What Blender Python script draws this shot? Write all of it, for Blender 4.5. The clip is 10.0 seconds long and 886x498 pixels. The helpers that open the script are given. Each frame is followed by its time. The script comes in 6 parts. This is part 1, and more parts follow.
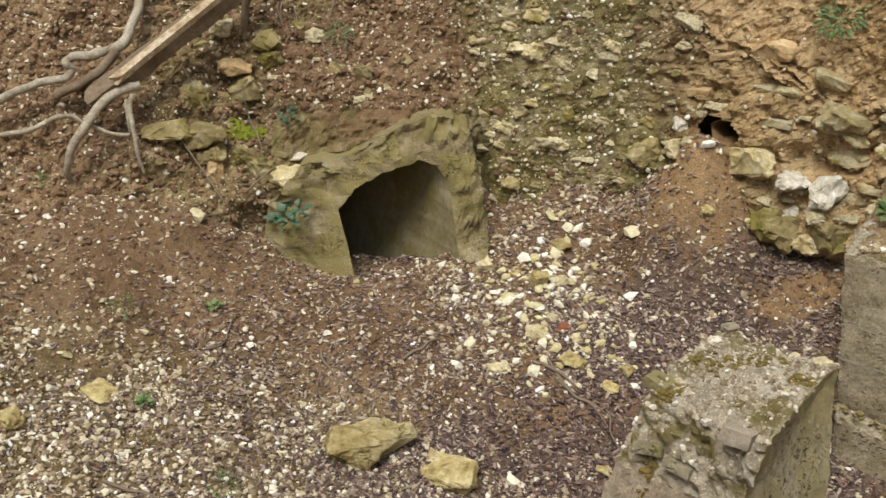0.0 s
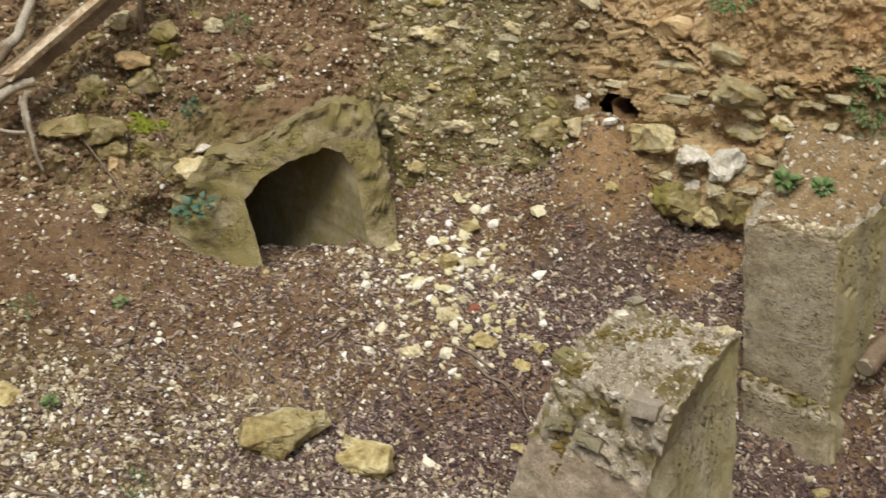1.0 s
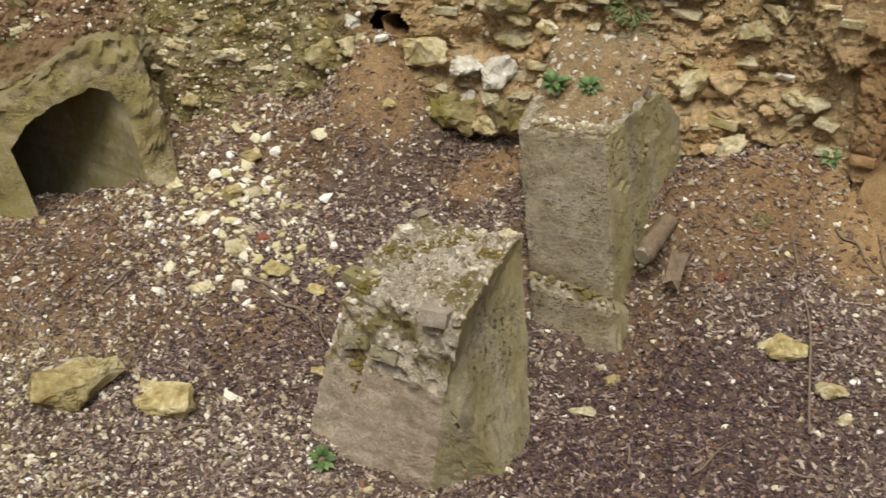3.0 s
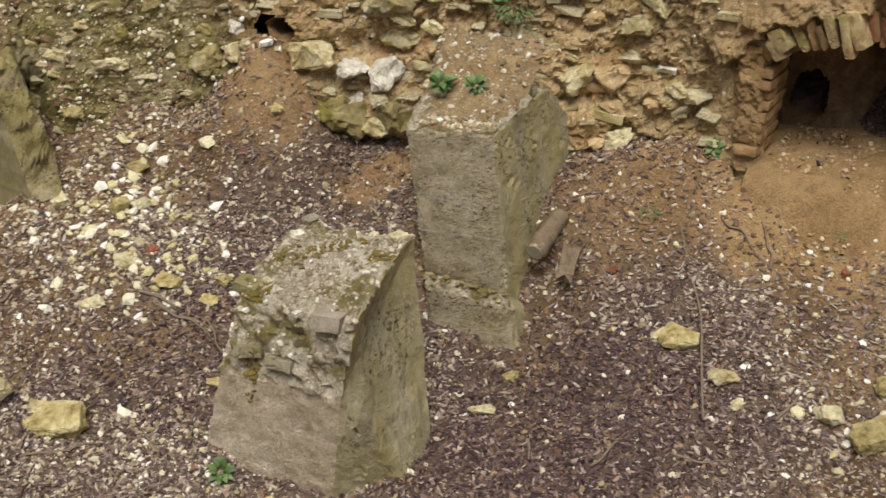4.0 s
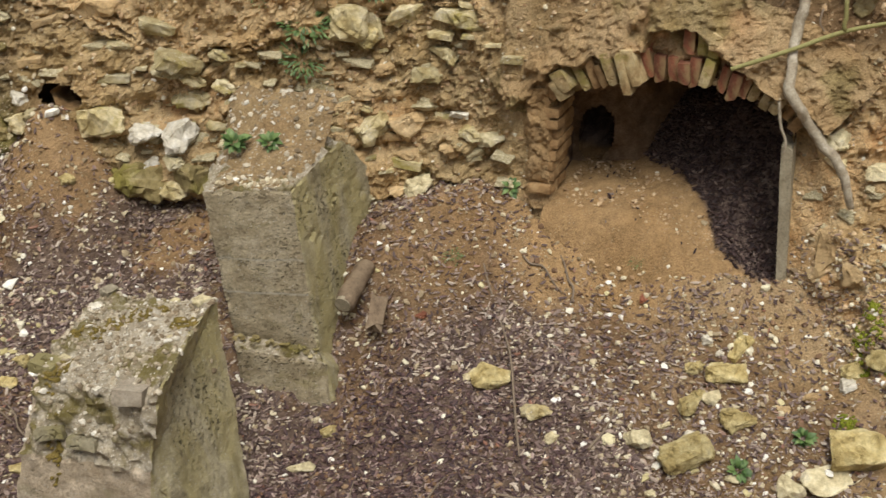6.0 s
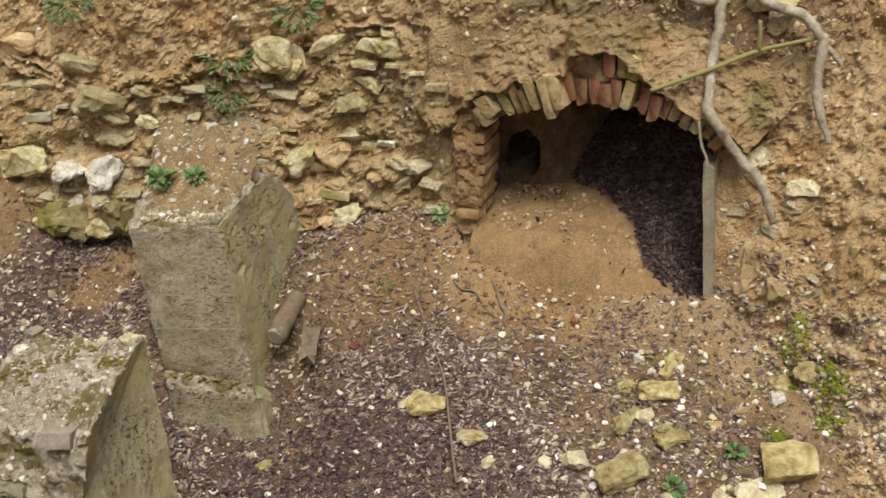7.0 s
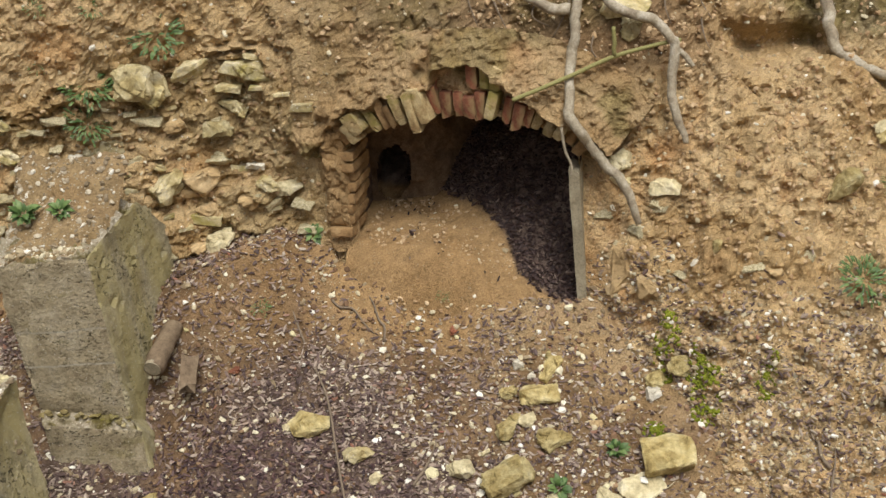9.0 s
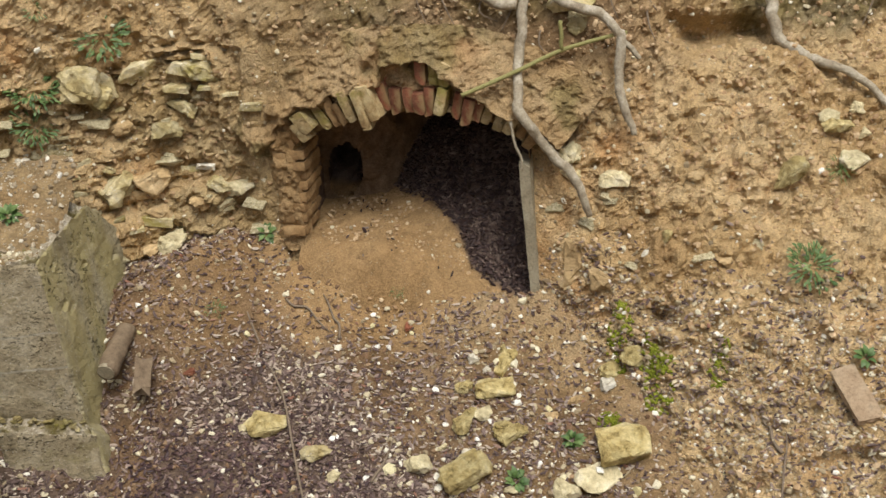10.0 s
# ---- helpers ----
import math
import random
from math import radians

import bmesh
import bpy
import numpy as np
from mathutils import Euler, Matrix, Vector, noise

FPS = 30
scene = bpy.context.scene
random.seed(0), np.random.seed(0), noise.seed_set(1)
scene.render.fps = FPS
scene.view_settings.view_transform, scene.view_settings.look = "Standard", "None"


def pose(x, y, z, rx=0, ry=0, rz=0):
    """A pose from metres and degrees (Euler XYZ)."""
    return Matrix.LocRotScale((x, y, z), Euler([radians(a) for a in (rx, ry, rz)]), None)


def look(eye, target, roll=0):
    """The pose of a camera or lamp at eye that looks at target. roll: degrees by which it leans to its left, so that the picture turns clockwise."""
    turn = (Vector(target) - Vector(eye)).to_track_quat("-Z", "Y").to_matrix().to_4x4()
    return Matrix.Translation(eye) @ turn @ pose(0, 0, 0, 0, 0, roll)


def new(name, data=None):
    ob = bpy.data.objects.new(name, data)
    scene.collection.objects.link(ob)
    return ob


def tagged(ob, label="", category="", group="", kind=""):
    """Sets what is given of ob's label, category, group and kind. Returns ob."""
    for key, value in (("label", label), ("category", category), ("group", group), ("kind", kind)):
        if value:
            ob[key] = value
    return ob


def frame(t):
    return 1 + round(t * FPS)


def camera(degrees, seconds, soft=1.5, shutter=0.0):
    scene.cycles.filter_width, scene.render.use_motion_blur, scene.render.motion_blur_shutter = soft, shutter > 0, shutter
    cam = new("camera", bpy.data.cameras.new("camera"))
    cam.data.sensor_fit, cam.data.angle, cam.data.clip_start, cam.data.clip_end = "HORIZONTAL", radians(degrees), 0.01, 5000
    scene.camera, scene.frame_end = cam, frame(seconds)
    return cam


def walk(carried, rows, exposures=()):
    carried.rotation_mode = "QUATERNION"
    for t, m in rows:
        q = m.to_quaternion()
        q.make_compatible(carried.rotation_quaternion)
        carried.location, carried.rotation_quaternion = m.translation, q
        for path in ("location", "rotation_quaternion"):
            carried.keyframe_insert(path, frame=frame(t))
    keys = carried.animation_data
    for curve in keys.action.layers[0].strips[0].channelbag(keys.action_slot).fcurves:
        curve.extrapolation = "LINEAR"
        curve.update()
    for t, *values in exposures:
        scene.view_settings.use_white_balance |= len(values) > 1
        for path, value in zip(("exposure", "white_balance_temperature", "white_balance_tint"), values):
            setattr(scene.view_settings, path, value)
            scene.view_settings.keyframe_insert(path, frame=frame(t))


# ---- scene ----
cam = camera(41.06, 10.0, soft=1.45, shutter=0.4)
ROWS = [
    (0.0, 0.0147, 0.0014, 2.8259, 68.309, -0.117, -2.126),
    (0.5, 0.0482, -0.0054, 2.8196, 68.304, 0.240, -3.700),
    (1.0, 0.0776, -0.0123, 2.8138, 67.706, 0.651, -6.488),
    (1.5, 0.1023, -0.0163, 2.8053, 66.827, 1.064, -9.443),
    (2.0, 0.1224, -0.0258, 2.7977, 65.841, 1.363, -11.917),
    (2.5, 0.1502, -0.0373, 2.7884, 64.671, 1.748, -14.397),
    (4.0, 0.2624, -0.0579, 2.7790, 63.848, 2.313, -21.949),
    (4.5, 0.2912, -0.0687, 2.7841, 64.358, 2.404, -23.962),
    (5.0, 0.3208, -0.0804, 2.7900, 64.892, 2.576, -26.134),
    (5.5, 0.3523, -0.0934, 2.7978, 65.228, 2.809, -28.838),
    (7.0, 0.4132, -0.1297, 2.8042, 66.675, 3.730, -34.619),
    (7.5, 0.4238, -0.1488, 2.8075, 67.267, 4.197, -36.289),
    (8.0, 0.4359, -0.1635, 2.8080, 67.457, 4.536, -38.107),
    (8.5, 0.4465, -0.1752, 2.8084, 67.098, 4.713, -39.759),
    (9.0, 0.4546, -0.1853, 2.8085, 66.942, 4.893, -40.906),
    (9.5, 0.4621, -0.1984, 2.8084, 66.908, 5.143, -41.912),
    (10.0, 0.4679, -0.2133, 2.8071, 66.578, 5.310, -43.220),
]
walk(cam, [(t, pose(x, y, z, rx, ry, rz)) for t, x, y, z, rx, ry, rz in ROWS], [(0.0, 0.08), (4.0, 0.05), (5.5, 0.07), (7.5, 0.16), (10.0, 0.15)])

# ---- sky and sun: an overcast day ----
world = bpy.data.worlds.new("sky")
scene.world = world
world.use_nodes = True
wt = world.node_tree
sky = wt.nodes.new("ShaderNodeTexSky")
sky.sky_type, sky.sun_disc = "NISHITA", False
sky.sun_elevation, sky.sun_rotation = radians(74), radians(210)
sky.air_density, sky.dust_density, sky.ozone_density = 1.0, 4.0, 0.6
soft_sky = wt.nodes.new("ShaderNodeHueSaturation")
soft_sky.inputs["Saturation"].default_value = 0.35
wt.links.new(sky.outputs[0], soft_sky.inputs["Color"])
wt.links.new(soft_sky.outputs[0], wt.nodes["Background"].inputs[0])
wt.nodes["Background"].inputs[1].default_value = 0.125
sun_data = bpy.data.lights.new("sun", "SUN")
sun_data.energy, sun_data.angle, sun_data.color = 2.5, radians(26), (1.0, 0.95, 0.88)
sun = new("sun", sun_data)
sun.matrix_world = look((-0.4, -0.4, 9.0), (1.5, 4.5, 0.5))

rng = np.random.default_rng(7)


# ---- smooth noise on arrays ----
def hash3(i, j, k, seed):
    n = (i * 374761393 + j * 668265263 + k * 2147483647 + seed * 974711) & 0xFFFFFFFF
    n = ((n ^ (n >> 13)) * 1274126177) & 0xFFFFFFFF
    n = n ^ (n >> 16)
    return (n & 0xFFFF) / 32767.5 - 1.0


def vnoise(p, scale, seed=0):
    q = np.asarray(p, float) * scale
    f = np.floor(q).astype(np.int64)
    w = q - f
    w = w * w * w * (w * (w * 6 - 15) + 10)
    out = 0.0
    for a in (0, 1):
        for b in (0, 1):
            for c in (0, 1):
                h = hash3(f[..., 0] + a, f[..., 1] + b, f[..., 2] + c, seed)
                k = (w[..., 0] if a else 1 - w[..., 0]) * (w[..., 1] if b else 1 - w[..., 1]) * (w[..., 2] if c else 1 - w[..., 2])
                out = out + h * k
    return out


def fbm(p, scale, octaves=4, seed=0, gain=0.5):
    out, amp = 0.0, 1.0
    for o in range(octaves):
        out = out + amp * vnoise(p, scale * 2.03 ** o, seed + 17 * o)
        amp *= gain
    return out


def ramp(x, a, b):
    t = np.clip((np.asarray(x, float) - a) / (b - a), 0, 1)
    return t * t * (3 - 2 * t)


# ---- lie of the land ----
def bump(x, y, cx, cy, rx, ry, h):
    return h * np.exp(-((x - cx) / rx) ** 2 - ((y - cy) / ry) ** 2)


def floor_height(x, y):
    """Height of the hollow's floor."""
    x, y = np.asarray(x, float), np.asarray(y, float)
    u = np.clip(x, -2.6, 4.9) - 1.0
    v = np.clip(y, 1.2, 6.0) - 4.0
    z = 0.0963 + 0.0378 * u + 0.4589 * v + 0.1199 * u * u + 0.0591 * u * v + 0.0627 * v * v
    z = z + bump(x, y, 2.0, 3.9, 0.4, 0.32, -0.15) + bump(x, y, 1.75, 4.2, 0.2, 0.2, -0.06) + bump(x, y, 2.8, 3.35, 0.5, 0.4, -0.03)
    z = z + bump(x, y, 2.95, 3.85, 0.35, 0.22, 0.08)
    z = z + bump(x, y, 0.65, 5.0, 0.35, 0.3, 0.06) + bump(x, y, -0.28, 5.32, 0.5, 0.4, -0.21) + bump(x, y, 0.9, 5.45, 0.3, 0.2, 0.05)
    z = z + bump(x, y, 2.55, 4.25, 0.3, 0.3, 0.04)
    # earth slumped against the wall beside the arch
    z = z + np.clip(0.19 - 0.62 * np.hypot((x - 2.80) * 0.8, y - 4.12), 0, 1)
    z = 1.0 - np.logaddexp(0, (1.0 - z) * 12) / 12
    # the tunnel's floor stays low behind its mouth
    z = z - 0.95 * np.clip(y - 5.24, 0, 1.2) * ramp(x, -2.0, -0.8) * (1 - ramp(x, 0.28, 0.42))
    # hollow left for the arched chamber
    u_, w_ = (x - 3.23) * 0.577 - (y - 3.88) * 0.817, (x - 3.23) * 0.817 + (y - 3.88) * 0.577
    z = z - 0.8 * ramp(w_, -0.06, 0.12) * ramp(u_, -0.12, -0.02) * (1 - ramp(u_, 1.02, 1.12))
    # gap in the earth beside the log
    z = z + bump(x, y, 2.45, 4.11, 0.06, 0.05, -0.10) + bump(x, y, 2.50, 4.28, 0.14, 0.10, 0.09)
    # spoil heap below the burrow
    z = z + np.clip(0.49 - 1.25 * np.hypot(x - 1.43, (y - 5.22) * 0.9), 0, 1)
    # the bank on which the camera stands; its unseen rise behind and to the left is added to block low sky
    r = np.hypot((x - 0.3) * 0.8, y + 0.2)
    side = 1.2 - 0.85 * np.clip(r - 0.9, 0, 2.6) + 4.0 * ramp(-y, 0.6, 5.0) + 2.5 * ramp(-x, 3.0, 7.0) * ramp(-y, -2.0, 2.0)
    z = np.logaddexp(z * 9, side * 9) / 9
    return z


LINE = np.array([  # plan of the bank at 1 m height: x, y, setback per metre below and above
    (-7.0, 2.6, 1.2, 1.0), (-4.4, 4.4, 1.2, 1.0), (-2.8, 5.0, 1.1, 1.0), (-1.7, 5.15, 1.0, 1.0), (-0.95, 5.32, 0.75, 1.0),
    (-0.35, 5.44, 0.4, 0.9), (0.25, 5.50, 0.3, 0.75), (0.7, 5.52, 0.22, 0.4), (1.1, 5.47, 0.2, 0.3), (1.45, 5.22, 0.25, 0.3),
    (1.8, 4.95, 0.15, 0.25), (2.3, 4.64, 0.1, 0.12), (2.78, 4.48, 0.0, 0.08), (3.05, 4.22, 0.0, 0.08), (3.2, 3.95, 0.05, 0.15), (3.53, 3.46, 0.03, 0.2),
    (3.84, 3.05, 0.1, 0.35), (4.06, 2.66, 0.5, 0.55), (4.42, 2.2, 1.15, 0.9), (4.95, 1.5, 1.5, 1.0), (5.8, 0.0, 1.5, 1.0), (6.5, -3.0, 1.5, 1.0)])
_seg = np.hypot(*np.diff(LINE[:, :2], axis=0).T)
LINE_S = np.concatenate([[0], np.cumsum(_seg)])


def along(s):
    """Smooth interpolation of the bank's plan at the run s (metres)."""
    out = 0
    for k in (-0.12, -0.06, 0, 0.06, 0.12):
        out = out + np.stack([np.interp(s + k, LINE_S, LINE[:, c]) for c in range(4)], -1) / 5
    return out


def bank_point(s, z, rough=True):
    """Place on the bank's face at run s and height z; also its outward way."""
    s, z = np.asarray(s, float), np.asarray(z, float)
    a, b, c = along(s), along(s - 0.08), along(s + 0.08)
    t = (c - b)[..., :2]
    t = t / np.linalg.norm(t, axis=-1, keepdims=True)
    back = np.stack([-t[..., 1], t[..., 0]], -1)
    low, high = a[..., 2], a[..., 3]
    h = z - 1.0
    d = np.where(h < 0, low * h, high * h + 0.25 * np.clip(z - 2.2, 0, 9) ** 2)
    xy = a[..., :2] + back * d[..., None]
    p = np.concatenate([xy, z[..., None]], -1)
    out = np.concatenate([-back, np.broadcast_to((0.5 * np.where(h < 0, low, high))[..., None], z.shape + (1,))], -1)
    out = out / np.linalg.norm(out, axis=-1, keepdims=True)
    if rough:
        p = p + out * bank_relief(p, s, z)[..., None]
    return p, out


def near_arch(p):
    q = (p[..., 0] - 3.23) * 0.577 + (p[..., 1] - 3.88) * -0.817
    return q, (p[..., 0] - 3.23) * -0.817 + (p[..., 1] - 3.88) * -0.577


def rubble_mask(p):
    """Where stones of the old wall show in the bank: from the hood to the arch."""
    x, z = p[..., 0], p[..., 2]
    top = np.interp(x, [-1.5, -0.4, 0.3, 1.2, 1.5, 2.0, 3.2, 3.5], [1.55, 1.4, 2.3, 1.95, 1.7, 1.5, 1.62, 1.3])
    return ramp(x, 0.25, 0.5) * (1 - ramp(x, 3.0, 3.3)) * (1 - ramp(z - top + 0.12 * fbm(p, 2.5, 2, 5), -0.08, 0.1))


def bank_relief(p, s, z):
    m = rubble_mask(p)
    u, w = near_arch(p)
    calm = 1 - 0.8 * ramp(u, -0.35, -0.1) * (1 - ramp(u, 1.05, 1.3)) * (1 - ramp(z, 1.6, 1.8))
    hood = ramp(p[..., 0], -0.85, -0.65) * (1 - ramp(p[..., 0], 0.4, 0.5)) * (1 - ramp(z - 0.25 * np.clip(p[..., 0] + 0.6, 0, 0.8), 0.84, 1.04))
    big = 0.10 * fbm(p, 1.6, 2, 3)
    q = p.copy()
    bare = ramp(p[..., 0], 1.2, 1.6) * (1 - m)
    q[..., 2] *= 1 + 0.5 * m - 0.35 * bare
    mid = 0.045 * fbm(q, 6.0, 3, 9)
    ridge = (0.05 - 0.026 * bare) * (0.45 - np.abs(vnoise(q, 4.5, 37)) - 0.55 * np.abs(vnoise(q, 10.0, 38)) - 0.3 * np.abs(vnoise(q, 23.0, 39))) * (1 - m)
    # flakes of drying clay: flat plates with a broken lower edge
    plate = vnoise(q, 13.0, 45) + 0.6 * vnoise(q, 27.0, 46)
    flake = bare * (0.016 * ramp(plate, -0.05, 0.08) + 0.010 * ramp(plate, 0.35, 0.45) - 0.010)
    crack = -0.022 * ramp(1 - np.abs(vnoise(q, 7.5, 31)) * 5, 0.2, 1.0) * (0.3 + 0.5 * m - 0.2 * bare)
    lump = 0.028 * m * (np.abs(vnoise(q, 11.0, 33)) + 0.6 * np.abs(vnoise(q, 21.0, 34)) - 0.4)
    plaster = 1 - 0.55 * ramp(p[..., 0], 0.3, 0.55) * (1 - ramp(p[..., 0], 1.15, 1.4))
    cell = (0.017 + 0.003 * m) * fbm(p, 26.0, 4, 11, 0.65)
    rough = big * 0.6 + (mid * (0.75 + 0.1 * m) + crack + lump + cell + ridge) * plaster + flake
    # clay hanging over the brick arch
    lip = 0.075 * ramp(np.hypot(u - 0.5, z - 0.53) + 0.05 * fbm(p, 9.0, 3, 35), 0.97, 1.03) * ramp(u, -0.45, -0.15) * (1 - ramp(u, 1.1, 1.35)) * ramp(z, 1.2, 1.35) * (1 - ramp(z, 1.75, 2.0))
    # undercut below the roots at the top of the clay slope
    cut = -0.20 * np.exp(-((z - 1.57) / 0.06) ** 2) * ramp(p[..., 0], 4.42, 4.52) * (1 - ramp(p[..., 0], 4.72, 4.82))
    for cx, cy, cz, rad, deep in ((3.90, 2.45, 0.55, 0.05, 0.12), (3.86, 2.42, 0.47, 0.03, 0.08), (4.12, 1.95, 0.62, 0.04, 0.06), (4.22, 3.0, 1.55, 0.05, 0.1), (-0.82, 5.8, 1.45, 0.09, 0.12), (-0.70, 5.65, 1.28, 0.05, 0.08), (1.12, 5.5, 0.86, 0.07, 0.16)):
        cut = cut - deep * np.exp(-((p[..., 0] - cx) ** 2 + (p[..., 1] - cy) ** 2 + (z - cz) ** 2) / rad ** 2)
    x = p[..., 0]
    cut = cut - 0.16 * np.exp(-((z - 0.76) / 0.05) ** 2) * ramp(x, 1.6, 1.68) * (1 - ramp(x, 1.98, 2.05))
    cut = cut - 0.09 * np.exp(-((z - 1.23) / 0.045) ** 2) * ramp(x, 1.72, 1.8) * (1 - ramp(x, 2.02, 2.1))
    return rough * calm * (1 - 0.55 * hood) + cut - 0.17 * hood + lip


def run_at(x):
    """Run along the bank at which its plan has this x."""
    return float(np.interp(x, LINE[:, 0], LINE_S))


# ---- materials ----
def material(name):
    m = bpy.data.materials.new(name)
    m.use_nodes = True
    return m, m.node_tree, m.node_tree.nodes["Principled BSDF"]


def node(t, kind, **inputs):
    n = t.nodes.new(kind)
    for k, v in inputs.items():
        n.inputs[k.replace("_", " ")].default_value = v
    return n


def tex_noise(t, scale, detail=4.0, rough=0.55, distort=0.0, coord=None):
    n = node(t, "ShaderNodeTexNoise", Scale=scale, Detail=detail, Roughness=rough, Distortion=distort)
    if coord is not None:
        t.links.new(coord, n.inputs["Vector"])
    return n.outputs["Fac"]


def blend(t, fac, a, b, mode="MIX"):
    n = t.nodes.new("ShaderNodeMix")
    n.data_type, n.blend_type = "RGBA", mode
    for sock, v in ((n.inputs[0], fac), (n.inputs[6], a), (n.inputs[7], b)):
        if hasattr(v, "is_linked"):
            t.links.new(v, sock)
        else:
            sock.default_value = (*v, 1.0) if isinstance(v, tuple) else v
    return n.outputs[2]


def curve(t, value, stops):
    n = t.nodes.new("ShaderNodeValToRGB")
    e = n.color_ramp.elements
    while len(e) < len(stops):
        e.new(0.5)
    for k, (pos, c) in zip(e, stops):
        k.position = pos
        k.color = (*c, 1.0) if isinstance(c, tuple) else (c, c, c, 1.0)
    t.links.new(value, n.inputs[0])
    return n.outputs[0]


def relief(t, bsdf, height, strength=0.5, distance=0.01):
    b = node(t, "ShaderNodeBump", Strength=strength, Distance=distance)
    t.links.new(height, b.inputs["Height"])
    t.links.new(b.outputs[0], bsdf.inputs["Normal"])


def position(t):
    return t.nodes.new("ShaderNodeNewGeometry").outputs["Position"]


def attribute(t, name):
    n = t.nodes.new("ShaderNodeAttribute")
    n.attribute_name = name
    return n.outputs["Fac"]


def mottled(name, tones, scale, grain, rough=0.9, bump_h=0.006, moss=0.0, moss_tone=(0.13, 0.13, 0.03), per_object=0.0, pits=0.0, flecks=0.0, fleck_tone=(0.62, 0.58, 0.48), island=False, coords="position"):
    """A weathered mineral surface: broad tones, grain, moss patches, pits and pale flecks."""
    m, t, bsdf = material(name)
    if coords == "object":
        pos = t.nodes.new("ShaderNodeTexCoord").outputs["Object"]
    else:
        pos = position(t)
    broad = tex_noise(t, scale, 5, 0.6, 0.3, pos)
    col = curve(t, broad, [(0.25 + 0.5 * i / (len(tones) - 1), c) for i, c in enumerate(tones)])
    fine = tex_noise(t, grain, 6, 0.7, 0.0, pos)
    col = blend(t, 0.75, col, curve(t, fine, [(0.25, 0.45), (0.5, 1.0), (0.75, 1.35)]), "MULTIPLY")
    if per_object:
        info = t.nodes.new("ShaderNodeObjectInfo").outputs["Random"] if not island else t.nodes.new("ShaderNodeNewGeometry").outputs["Random Per Island"]
        col = blend(t, 1.0, col, curve(t, info, [(0.0, 1 - per_object), (1.0, 1 + per_object)]), "MULTIPLY")
    if flecks:
        v = node(t, "ShaderNodeTexVoronoi", Scale=85.0)
        t.links.new(pos, v.inputs["Vector"])
        spots = curve(t, v.outputs["Distance"], [(0.18, 1.0), (0.30, 0.0)])
        gate = curve(t, tex_noise(t, 9.0, 4, 0.6, 0, pos), [(0.62 - flecks * 0.3, 0.0), (0.68 - flecks * 0.3, 1.0)])
        g = t.nodes.new("ShaderNodeMath")
        g.operation = "MULTIPLY"
        t.links.new(spots, g.inputs[0]), t.links.new(gate, g.inputs[1])
        col = blend(t, g.outputs[0], col, fleck_tone)
    if moss:
        mk = curve(t, tex_noise(t, 4.5, 6, 0.65, 0.4, pos), [(0.68 - moss * 0.3, 0.0), (0.78 - moss * 0.3, 0.85)])
        col = blend(t, mk, col, moss_tone)
    t.links.new(col, bsdf.inputs["Base Color"])
    bsdf.inputs["Roughness"].default_value = rough
    bsdf.inputs["Specular IOR Level"].default_value = 0.25
    h = fine
    if pits:
        pv = curve(t, tex_noise(t, grain * 0.45, 3, 0.5, 0.6, pos), [(0.30, 0.0), (0.42, 1.0)])
        hh = t.nodes.new("ShaderNodeMath")
        hh.operation = "MULTIPLY_ADD"
        t.links.new(pv, hh.inputs[0]), t.links.new(fine, hh.inputs[2])
        hh.inputs[1].default_value = pits
        h = hh.outputs[0]
    relief(t, bsdf, h, 0.8, bump_h)
    return m


